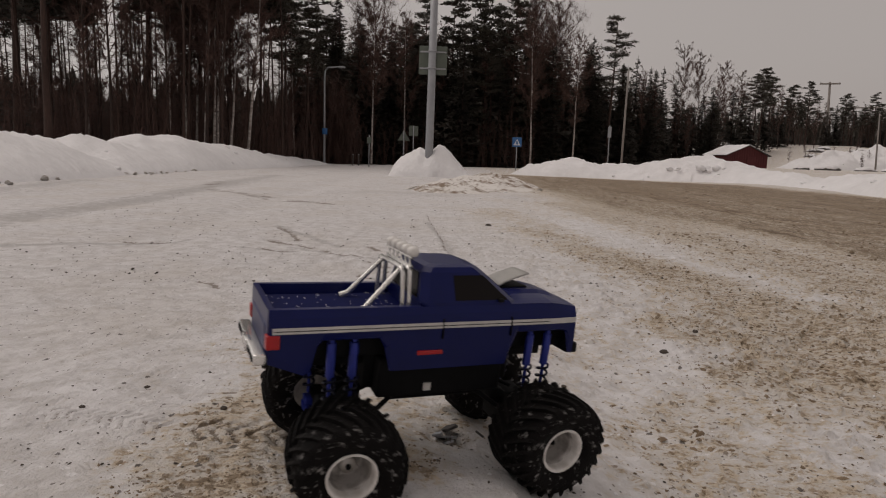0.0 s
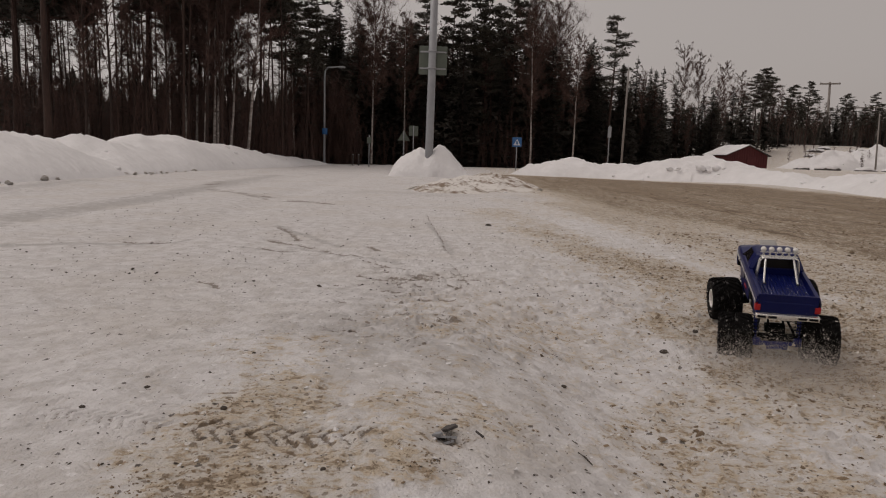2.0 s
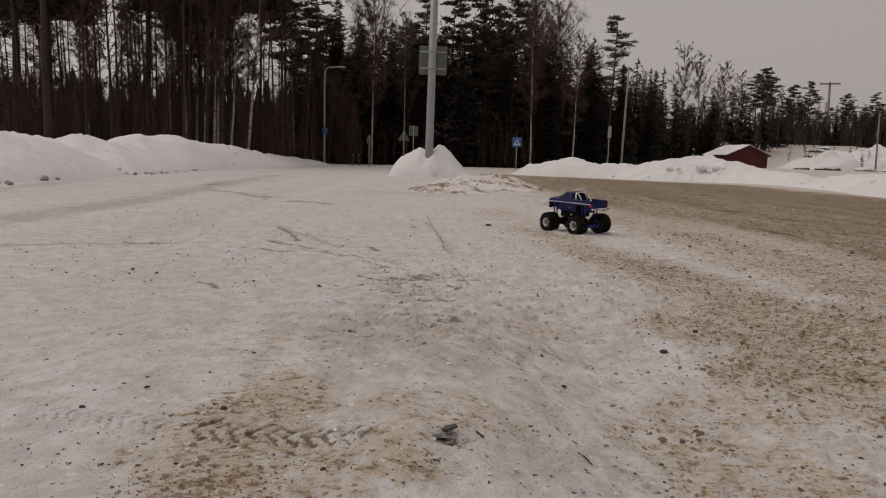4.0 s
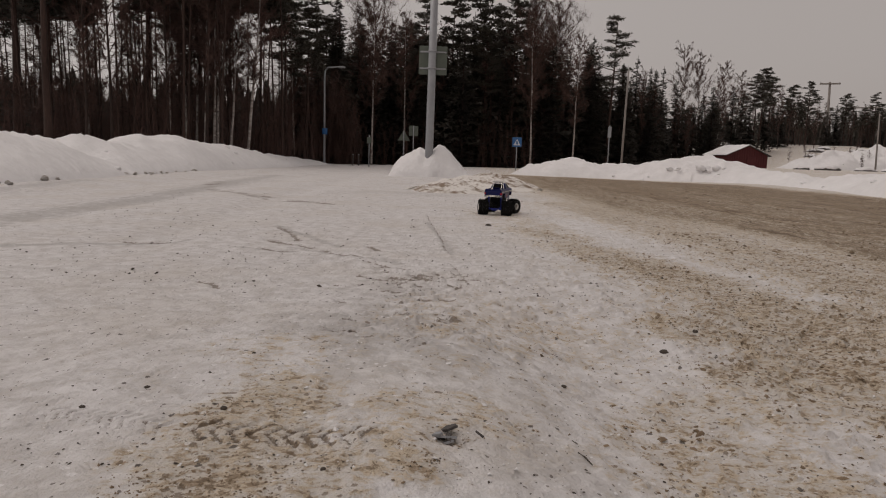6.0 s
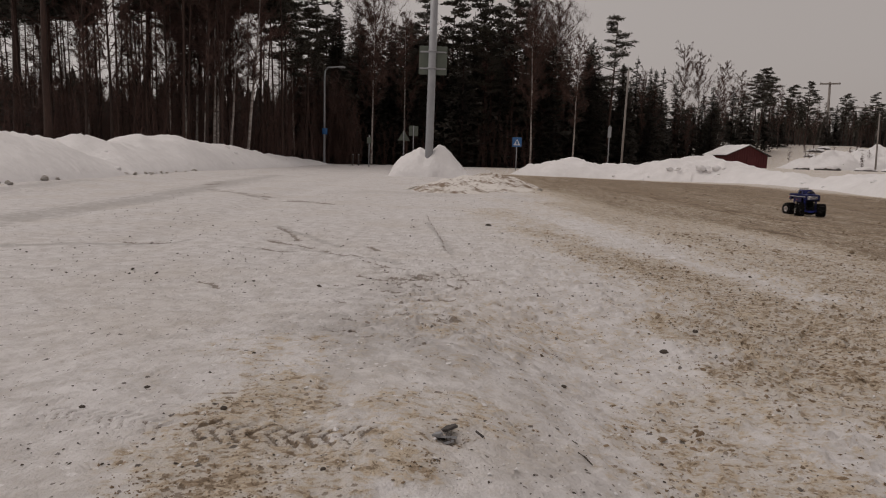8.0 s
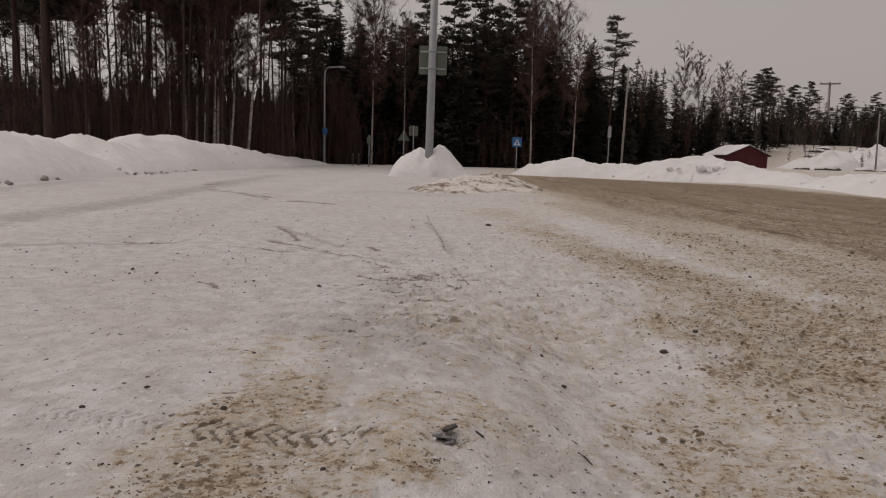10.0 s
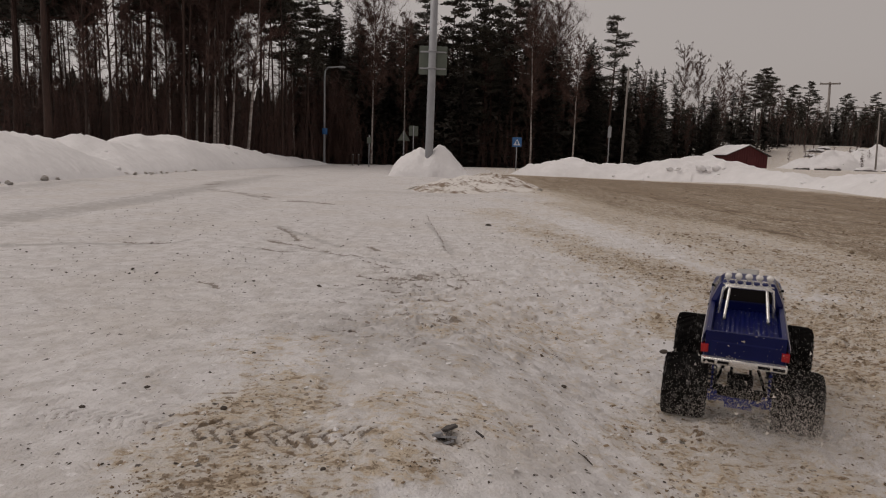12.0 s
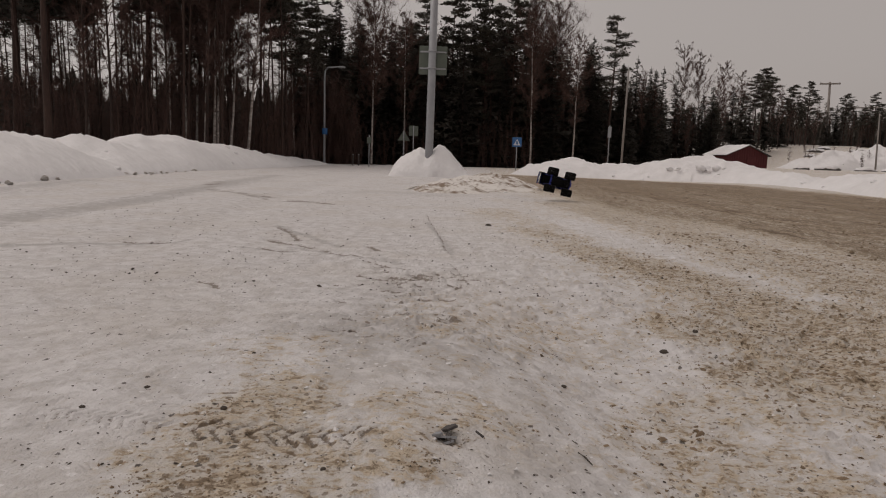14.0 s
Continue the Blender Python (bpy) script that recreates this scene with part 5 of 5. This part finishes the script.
bm = boxes((-0.268, -0.252, -0.086, 0.086, 0.196, 0.211), bevel=0.003)
bumper = part("rear_bumper", bm, CHROME, body, "bright chromed rear bumper")
part("plate_holder", boxes((-0.2705, -0.262, -0.021, 0.021, 0.195, 0.212), bevel=0.0025), CHROME, bumper, "raised blank plate holder")
for y in (-0.055, 0.055):
    part("bumper_slot", boxes((-0.2692, -0.2660, y - 0.026, y - 0.003, 0.2005, 0.2070), (-0.2692, -0.2660, y + 0.003, y + 0.026, 0.2005, 0.2070)), BLACK, bumper, "dark slots in the bumper")
part("front_valance", boxes((0.196, 0.216, -0.080, 0.080, 0.186, 0.202), bevel=0.003), BLACK, body, "torn black front valance")
part("grille", boxes(*[(0.207, 0.2095, -0.060, 0.060, 0.214 + 0.006 * k, 0.217 + 0.006 * k) for k in range(6)]), CHROME, body, "chromed grille")
scoop = part("bonnet_scoop", boxes((0.104, 0.150, -0.022, 0.022, 0.268, 0.2775), bevel=0.002), BLACK, body, "black carburettor scoop on the bonnet")
bm = bmesh.new()
sheet(bm, [[(0.098 + 0.052 * u, w, 0.2775 + 0.018 * u ** 0.7 - 0.10 * w * w * 8) for w in np.linspace(-0.026, 0.026, 9)] for u in np.linspace(0, 1, 6)])
part("scoop_plate", bm, PLATE, scoop, "whitish tilted plate on the scoop").modifiers.new("thickness", "SOLIDIFY").thickness = 0.002


def pipes(*runs, n=8):
    v, f = [], []
    for pts, r in runs:
        tube(v, f, [Vector(p) for p in pts], [r] * len(pts), n)
    return v, f


def hoop(x, w, top, foot, r):
    pts = [(x, -w - 0.006, foot)]
    for k in range(6):
        a = math.pi / 2 * k / 5
        pts.append((x, -w + 0.012 - 0.012 * math.cos(a), top - 0.012 + 0.012 * math.sin(a)))
    pts += [(p[0], -p[1], p[2]) for p in pts[::-1]]
    return pts, r


v, f = pipes(hoop(-0.058, 0.055, 0.311, 0.250, 0.0036), hoop(-0.068, 0.055, 0.310, 0.250, 0.0034))
bar = made("roll_bar", v, f, CHROME, parent=body, label="double white-chromed roll bar behind the cab", smooth=True)
for s in (1, -1):
    v, f = pipes(([(-0.064, s * 0.040, 0.311), (-0.118, s * 0.047, 0.256)], 0.0036), ([(-0.118, s * 0.047, 0.256), (-0.130, s * 0.047, 0.253)], 0.0040))
    made("brace", v, f, CHROME, parent=bar, smooth=True)
truss = [([(-0.056, -0.056, z), (-0.056, 0.056, z)], 0.0020) for z in (0.313, 0.325)]
truss += [([(-0.056, y, 0.313), (-0.056, y + 0.009 * (-1) ** k, 0.325)], 0.0014) for k, y in enumerate(np.linspace(-0.050, 0.050, 12))]
made("lamp_rack", *pipes(*truss, n=6), CHROME, parent=bar, label="chromed lattice lamp rack", smooth=True)
for k in range(5):
    v, f = lathe([(0.0, -0.007), (0.006, -0.007), (0.0095, -0.002), (0.0105, 0.003), (0.0105, 0.007), (0.008, 0.009), (0.0, 0.0095)], 14)
    y = -0.046 + 0.023 * k
    turned = [(-0.054 + b * 0.9, y + a * 0.80, 0.3330 + c * 0.80) for a, b, c in v]
    made("roof_lamp", turned, f, CLEAR_LAMP, parent=body, label="round roof lamp with a pale cover", smooth=True)

r = random.Random(3)
v, f = [], []
for k in range(80):
    x, y, s = r.uniform(-0.235, -0.06), r.uniform(-0.066, 0.066), r.uniform(0.0005, 0.0014)
    a = r.uniform(0, 6.3)
    i = len(v)
    v += [(x + s * math.cos(a + q), y + s * math.sin(a + q), 0.2522) for q in (0, 2.1, 4.2)] + [(x, y, 0.2522 + s)]
    f += [(i, i + 1, i + 3), (i + 1, i + 2, i + 3), (i + 2, i, i + 3)]
made("bed_snow", v, f, FLECK, parent=body, label="flecks of snow on the bed floor")

# black blocks added in the arches, in place of the shade there
for c in (-0.143, 0.146):
    part("wheel_well", boxes((c - 0.062, c + 0.062, -0.058, 0.058, 0.192, 0.226), bevel=0.003), BLACK, body, "black block standing in for the shade inside the wheel arches")
# the shell's upper half stands a little taller, and it is slightly longer
for ob in (body, *body.children_recursive):
    for q in ob.data.vertices:
        z = np.float64(q.co.z)
        q.co.x *= 1.03
        q.co.z += 0.004 * float(step(0.246, 0.2635, z)) + 0.003 * float(step(0.27, 0.305, z))
# chassis and running gear
chassis = part("chassis", boxes((-0.115, 0.120, -0.036, 0.036, 0.138, 0.190), bevel=0.002), BLACK, truck, "black tub chassis")
part("gearbox", boxes((-0.075, 0.075, -0.030, 0.030, 0.112, 0.140), bevel=0.004), BLACK, chassis)
part("frame_rail", boxes((-0.19, 0.185, -0.024, 0.024, 0.172, 0.186), bevel=0.002), BLACK, chassis)
# made larger to close the gap below the body with black, as its shade
part("battery_box", boxes((-0.100, 0.098, -0.060, 0.060, 0.132, 0.192), bevel=0.004), BLACK, chassis)
for s in (1, -1):
    for e in (1, -1):
        v, f = pipes(([(e * 0.055, s * 0.030, 0.132), (e * 0.135, s * 0.058, 0.078)], 0.0038), ([(e * 0.050, s * 0.016, 0.160), (e * 0.140, s * 0.022, 0.118)], 0.0034))
        made("link", v, f, BLACK, parent=chassis, smooth=True)
    part("battery_clip", boxes((-0.030, -0.018, s * 0.061 - 0.002, s * 0.061 + 0.002, 0.140, 0.152), bevel=0.001), WHITE, chassis, "pale battery clip")
for e in (1, -1):
    x = e * AXLE
    axle = part("axle", boxes((x - 0.011, x + 0.011, -0.086, 0.086, 0.065, 0.091), (x - 0.024 - 0.010 * e, x + 0.024 - 0.010 * e, -0.024, 0.024, 0.053, 0.105), bevel=0.003), BLACK, truck, "black axle housing with its motor")
    part("axle_brace", boxes((x - 0.004 + e * 0.020, x + 0.004 + e * 0.020, -0.070, 0.070, 0.063, 0.075), (x + e * 0.020 - 0.012, x + e * 0.020 + 0.012, -0.030, 0.030, 0.053, 0.064), (x + e * 0.012 - 0.010, x + e * 0.012 + 0.010, 0.048, 0.070, 0.059, 0.085),
                               (x + e * 0.012 - 0.010, x + e * 0.012 + 0.010, -0.070, -0.048, 0.059, 0.085), bevel=0.002), ANODISED, axle, "blue metal axle brace")
    v, f = lathe([(0, -0.036), (0.015, -0.036), (0.016, -0.03), (0.016, 0.03), (0.015, 0.036), (0, 0.036)], 16)
    made("motor", [(a + x - e * 0.036, b * 0.8, c + 0.098) for a, b, c in v], f, BLACK, parent=axle, label="small black can motor", smooth=True)
    for s in (1, -1):
        for k in (-1, 1):
            low, high = Vector((x + k * 0.015, s * 0.062, 0.090)), Vector((x + k * 0.016, s * 0.0625, 0.222))
            mid = low.lerp(high, 0.62)
            v, f = pipes(([mid, high], 0.0064), ([high, high.lerp(low, -0.06)], 0.004), ([low, mid], 0.0028), n=10)
            shock = made("shock", v, f, ANODISED, parent=truck, label="blue shock absorber", smooth=True)
            coil = [low.lerp(mid, 0.08 + 0.9 * q / 72) + Vector((math.cos(q * math.pi / 6), math.sin(q * math.pi / 6), 0)) * 0.0085 for q in range(73)]
            made("spring", *pipes((coil, 0.0019), n=4), SPRING, parent=shock, label="coil spring", smooth=True)


def tyre_mesh():
    half = 0.0475
    v, f = lathe([(0.033, -0.034), (0.038, -0.042), (0.056, -0.0468), (0.072, -half), (0.0770, -0.043), (0.0795, -0.030), (0.0803, 0), (0.0795, 0.030), (0.0770, 0.043), (0.072, half), (0.056, 0.0468), (0.038, 0.042), (0.033, 0.034)], 44)
    return mesh_of("tyre", [(a * 0.895, b * 1.045, c * 0.895) for a, b, c in v], f, CARCASS, smooth=True)


def lug_mesh(s):
    """One slanting bar of the tread, from the middle out over the shoulder."""
    v, f, prev = [], [], None
    for q, (y, r0, r1) in enumerate(((0.001, 0.0785, 0.0872), (0.018, 0.0785, 0.0872), (0.034, 0.0775, 0.0865), (0.0455, 0.0745, 0.0825), (0.0492, 0.0680, 0.0705))):
        a = 0.42 * min(1, y / 0.045)
        wide = 0.042 if q < 4 else 0.034
        ring = []
        for da, r in ((-wide, r0), (-wide * 0.8, r1), (wide * 0.8, r1), (wide, r0)):
            ring.append(len(v))
            v.append((r * math.cos(a + da), s * y, r * math.sin(a + da)))
        if prev:
            for j in range(3):
                f.append((prev[j], prev[j + 1], ring[j + 1], ring[j]))
        else:
            f.append(tuple(ring))
        prev = ring
    f.append(tuple(prev[::-1]))
    return mesh_of("tread_lug", [(a * 0.895, b * 1.045, c * 0.895) for a, b, c in v], f, RUBBER)


def rim_mesh():
    """The dished face with its hub boss and five bolts."""
    v, f = lathe([(0.0, -0.028), (0.026, -0.030), (0.031, -0.038), (0.0305, 0.034), (0.0290, 0.036), (0.0280, 0.020), (0.0265, -0.002), (0.0235, -0.006), (0.0150, -0.004), (0.0130, 0.000), (0.0125, 0.012), (0.0105, 0.016), (0.0, 0.0165)], 40)
    for k in range(5):
        a = 2 * math.pi * k / 5
        w, g = lathe([(0.0, -0.008), (0.0026, -0.008), (0.0026, 0.001), (0.0, 0.0015)], 6)
        i = len(v)
        v += [(p[0] + 0.0195 * math.cos(a), p[1], p[2] + 0.0195 * math.sin(a)) for p in w]
        f += [tuple(q + i for q in face) for face in g]
    return mesh_of("rim", v, f, RIM_GREY, smooth=True)


def lip_mesh():
    """The bright outer flange of the rim."""
    return mesh_of("rim_lip", *lathe([(0.0284, 0.030), (0.0292, 0.040), (0.0305, 0.0445), (0.0328, 0.0465), (0.0342, 0.0455), (0.0345, 0.0420), (0.0312, 0.034), (0.0305, 0.030)], 40), RIM_WHITE, smooth=True)


LIP = lip_mesh()
TYRE, RIM, WHEELS, LUGS_ROUND = tyre_mesh(), rim_mesh(), [], 24
HUB = mesh_of("hub_nut", *lathe([(0.0, 0.0155), (0.0036, 0.0155), (0.0036, 0.020), (0.0026, 0.0215), (0, 0.0215)], 8), BLACK)
LUGS = {1: lug_mesh(1), -1: lug_mesh(-1)}
for e in (1, -1):
    for s in (1, -1):
        wheel = new("wheel", TYRE)
        wheel.parent = truck
        tagged(wheel, "fat black chevron-lugged tyre on its wheel")
        for name, me, label in (("rim", RIM, "dusty dished wheel rim, greyed for the shade inside it"), ("rim_lip", LIP, "bright white outer flange"), ("hub_nut", HUB, "")):
            ob = new(name, me)
            ob.parent = wheel
            tagged(ob, label)
        for k in range(LUGS_ROUND):
            for side in (1, -1):
                lug = new("tread_lug", LUGS[side])
                lug.parent = wheel
                lug.matrix_basis = pose(0, 0, 0, 0, 360 / LUGS_ROUND * (k + (0.5 if side < 0 else 0)), 0)
        WHEELS.append((wheel, e, s))


# ---- motion ----
def motions():
    # seconds, x, y, yaw, pitch, roll in degrees, lift of the middle over its rest
    rows = [
        (0.0, -0.032, 0.999, 23.3, 2.4, 6.4, 0), (0.1, 0.040, 1.016, 27, 3, 7, 0), (0.3, 0.142, 1.060, 33.5, 10, 7.5, 0), (0.5, 0.256, 1.120, 38.6, 15.7, 5.5, 0), (0.8, 0.500, 1.335, 46.8, 6, 1.5, 0), (1.0, 0.664, 1.423, 50.5, 1.4, -1.6, 0),
        (1.2, 0.755, 1.555, 57, -1, -2, 0), (1.5, 0.853, 1.671, 62.0, -2.0, -2.1, 0), (1.7, 0.920, 1.775, 65, -5, -2.5, 0), (2.0, 1.117, 2.171, 73.6, -12, -3.4, 0), (2.3, 1.298, 2.72, 80, -5, -5, 0), (2.5, 1.41, 3.11, 86, -1.6, -4, 0),
        (2.8, 1.462, 3.80, 97, -1.5, -6, 0), (3.0, 1.434, 4.185, 107, -0.5, -4, 0), (3.2, 1.40, 4.60, 112, 0, -4, 0), (3.8, 1.12, 5.05, 122, 0, -3, 0), (4.6, 0.83, 5.22, 118, 0, -2, 0), (5.3, 0.66, 5.37, 107, 2, -4, 0),
        (5.5, 0.61, 5.69, 98, -2, -3, 0), (5.7, 0.525, 6.11, 94, -3, -1, 0), (5.9, 0.525, 6.55, 84, -3, 0, 0), (6.0, 0.555, 6.68, 72, -1, 1, 0), (6.1, 0.61, 6.82, 62, 1, 2, 0), (6.3, 0.820, 7.31, 48, 0, 0, 0), (6.5, 1.076, 7.49, 33, 0, 0, 0),
        (6.7, 1.442, 7.87, 5, 0, 2, 0), (6.9, 1.908, 8.06, -16, 0, 2, 0), (7.0, 2.104, 8.08, -22, 0, 2, 0), (7.2, 2.502, 8.14, -32, 0, 2, 0), (7.5, 3.095, 8.40, -52, -1, 2, 0), (7.8, 3.943, 8.32, -78, 0, 2, 0), (8.0, 4.431, 8.00, -97, 0, 2, 0),
        (8.2, 4.791, 7.42, -105, 0, 2, 0), (8.6, 4.6, 5.4, -115, 0, 2, 0), (9.2, 3.35, 2.5, -122, 0, 3, 0), (9.8, 1.9, 0.85, -160, 0, 3, 0), (10.3, 1.18, 0.47, -198, 1, 2, 0), (10.6, 0.85, 0.55, -222, 1, 1, 0),
        (10.8, 0.695, 0.640, -233, 2, -1, 0), (10.9, 0.668, 0.690, -234.5, 1, -2, 0), (11.0, 0.660, 0.705, -235, 1, -3, 0), (11.2, 0.660, 0.715, -236, 1, -3, 0), (11.3, 0.635, 0.745, -240, 1, -3, 0), (11.4, 0.580, 0.750, -252, 2, -2, 0),
        (11.5, 0.530, 0.765, -268, 3.5, 0, 0), (11.6, 0.546, 0.885, -275, 3, 1, 0), (11.7, 0.574, 1.036, -281.6, 1.2, -2, 0), (11.8, 0.630, 1.246, -289, -2.5, -0.5, 0), (11.9, 0.708, 1.43, -293, -5, 0, 0), (12.0, 0.782, 1.641, -294.4, -7, 0.8, 0), (12.1, 0.880, 1.890, -293.5, -5.5, -1.0, 0),
        (12.2, 1.060, 2.225, -291, -8, -2.5, 0), (12.3, 1.216, 2.561, -284, -5, -4, 0), (12.5, 1.533, 3.339, -272, -2, -3, 0), (12.7, 1.892, 4.478, -260, -7, -6, 0), (13.0, 2.001, 6.077, -255, -7, -2, 0), (13.1, 1.98, 6.60, -268, -5, -8, 0.01),
        (13.2, 1.94, 7.05, -288, 0, -18, 0.03), (13.3, 1.90, 7.50, -320, 0, -28, 0.06), (13.4, 1.84, 7.90, -338, 0, -48, 0.09), (13.5, 1.80, 8.25, -328, 0, -80, 0.09), (13.6, 1.74, 8.5, -312, -5, -150, 0.14), (13.7, 1.69, 8.75, -295, -15, -245, 0.17),
        (13.8, 1.65, 8.95, -288, -40, -330, 0.18), (13.9, 1.62, 9.1, -308, -15, -395, 0.17), (14.0, 1.60, 9.25, -332, 12, -448, 0.17)]
    table = np.array(rows, float)
    times, values = table[:, 0], table[:, 1:]
    slopes = np.gradient(values, times, axis=0)

    def at(t):
        k = int(np.clip(np.searchsorted(times, t) - 1, 0, len(times) - 2))
        h = times[k + 1] - times[k]
        u = (t - times[k]) / h
        return ((2 * u ** 3 - 3 * u ** 2 + 1) * values[k] + (u ** 3 - 2 * u ** 2 + u) * h * slopes[k] + (3 * u ** 2 - 2 * u ** 3) * values[k + 1] + (u ** 3 - u ** 2) * h * slopes[k + 1])

    frames = [k / FPS for k in range(int(14 * FPS) + 1)]
    truck_rows, body_rows, spins, before, spin = [], [], [], None, 0.0
    feet = [Vector((e * AXLE, s * TRACK, 0)) for e in (1, -1) for s in (1, -1)]
    for t in frames:
        x, y, yaw, pitch, roll, lift = at(t)
        tumble = float(step(13.0, 13.25, np.float64(t)))
        sway = float(np.interp(t, (0.0, 0.2, 0.5, 1.0, 1.5, 2.0, 3.0, 11.3, 12.0, 12.8), (-4.2, 0.0, 3.4, 2.6, 1.8, 2.6, 0.0, 0.0, -0.9, 0.0)))
        turn = pose(0, 0, 0, roll, pitch, 0)
        turn = pose(0, 0, 0, 0, 0, yaw) @ turn
        if tumble < 1:
            low = sorted(height_at(x + (turn @ q).x, y + (turn @ q).y) - (turn @ q).z for q in feet)
            low = (low[0] + low[1] + 2 * low[2] + 2 * low[3]) / 6 - 0.006
        else:
            low = 0.0
        centre = Vector((x, y, height_at(x, y) + 0.10 + lift))
        rest = Matrix.Translation((x, y, low)) @ turn
        fall = Matrix.Translation(centre) @ turn @ pose(0, 0, -0.12)
        place = rest.lerp(fall, tumble) if 0 < tumble < 1 else (fall if tumble else rest)
        truck_rows.append((t, place))
        body_rows.append((t, pose(0, 0, 0.12) @ pose(0, 0, 0, sway, -0.3, 0) @ pose(0, 0, -0.12)))
        here = place.translation
        if before is not None:
            ahead = place.to_3x3() @ Vector((1, 0, 0))
            gone = (here - before).dot(ahead)
            spin += max(-1.3, min(1.3, gone / RADIUS + (0.5 if 11.5 < t < 13 or 1.7 < t < 2.2 else 0)))
        before = here
        spins.append((t, spin))
    walk(truck, truck_rows)
    sprays()
    walk(body, body_rows)
    for wheel, e, s in WHEELS:
        walk(wheel, [(t, pose(e * AXLE, s * TRACK, RADIUS, 0, 0, e * steer(t, at)) @ pose(0, 0, 0, 0, 0, 0 if s > 0 else 180) @ pose(0, 0, 0, 0, math.degrees(a) * s, 0)) for t, a in spins])


def steer(t, at):
    """How far the wheels are turned in, from the way's bend; front and rear wheels turn against each other."""
    bend = at(min(14, t + 0.12))[2] - at(max(0, t - 0.12))[2]
    return float(np.clip(bend * 0.9, -22, 22)) * (1 - float(step(13.0, 13.3, np.float64(t))))



MIST = mat("airborne_snow", (0.56, 0.52, 0.48), 0.9, var=0.1, scale=20.0)


def snow_spray(x, y, sx, sy, sz, start, seed, drift):
    """Flakes thrown up by the wheels, that lie in the snow before and sink back into it."""
    r = np.random.default_rng(seed)
    count = 40000
    p = np.stack([r.normal(0, 0.45, count) * sx, r.normal(0, 0.45, count) * sy, np.abs(r.normal(0, 0.5, count)) * sz], -1)
    size = (r.uniform(0.0005, 0.0016, count) * (0.5 + 0.33 * y))[:, None]
    size[:160] *= 4.0
    p[:160, 2] *= 1.8
    a, b = r.normal(0, 1, (count, 3)), r.normal(0, 1, (count, 3))
    c = a / np.linalg.norm(a, axis=1, keepdims=True)
    d = np.cross(c, b)
    d = d / np.linalg.norm(d, axis=1, keepdims=True)
    v = np.stack([p + size * c, p + size * (0.8 * d - 0.5 * c), p - size * (0.8 * d + 0.5 * c)], 1).reshape(-1, 3).tolist()
    f = np.arange(3 * count).reshape(-1, 3).tolist()
    ob = tagged(made("snow_spray", v, f, MIST), "fine snow thrown up by the spinning tyres", "snow", kind="stuff")
    z, deep = height_at(x, y), -1.2 * sz - 0.35
    rows = [(0.0, pose(x, y, z + deep)), (max(0.05, start - 0.1), pose(x, y, z + deep)), (start + 0.12, pose(x, y, z + 0.01)), (start + 0.45, pose(x + drift[0] * 0.6, y + drift[1] * 0.6, z + 0.015)),
            (start + 0.9, pose(x + drift[0], y + drift[1], z + deep)), (14.0, pose(x + drift[0], y + drift[1], z + deep))]
    walk(ob, [row for row in rows if row[0] <= 14.0])


def sprays():
    snow_spray(1.02, 1.80, 0.34, 0.26, 0.08, 1.82, 31, (0.02, -0.08))
    snow_spray(0.74, 1.30, 0.30, 0.25, 0.14, 11.78, 32, (0.02, -0.1))
    snow_spray(0.88, 1.68, 0.34, 0.30, 0.16, 11.95, 33, (0.05, -0.1))
    snow_spray(1.20, 2.20, 0.36, 0.30, 0.12, 12.12, 34, (0.10, -0.05))
    snow_spray(1.48, 2.85, 0.36, 0.30, 0.12, 12.30, 35, (0.15, -0.05))
    snow_spray(2.15, 4.15, 0.60, 0.50, 0.12, 12.60, 36, (0.2, -0.05))
    snow_spray(2.40, 5.75, 0.60, 0.50, 0.14, 12.92, 37, (0.2, -0.05))
    snow_spray(1.80, 7.40, 0.50, 0.40, 0.14, 13.18, 38, (0.1, 0))


motions()
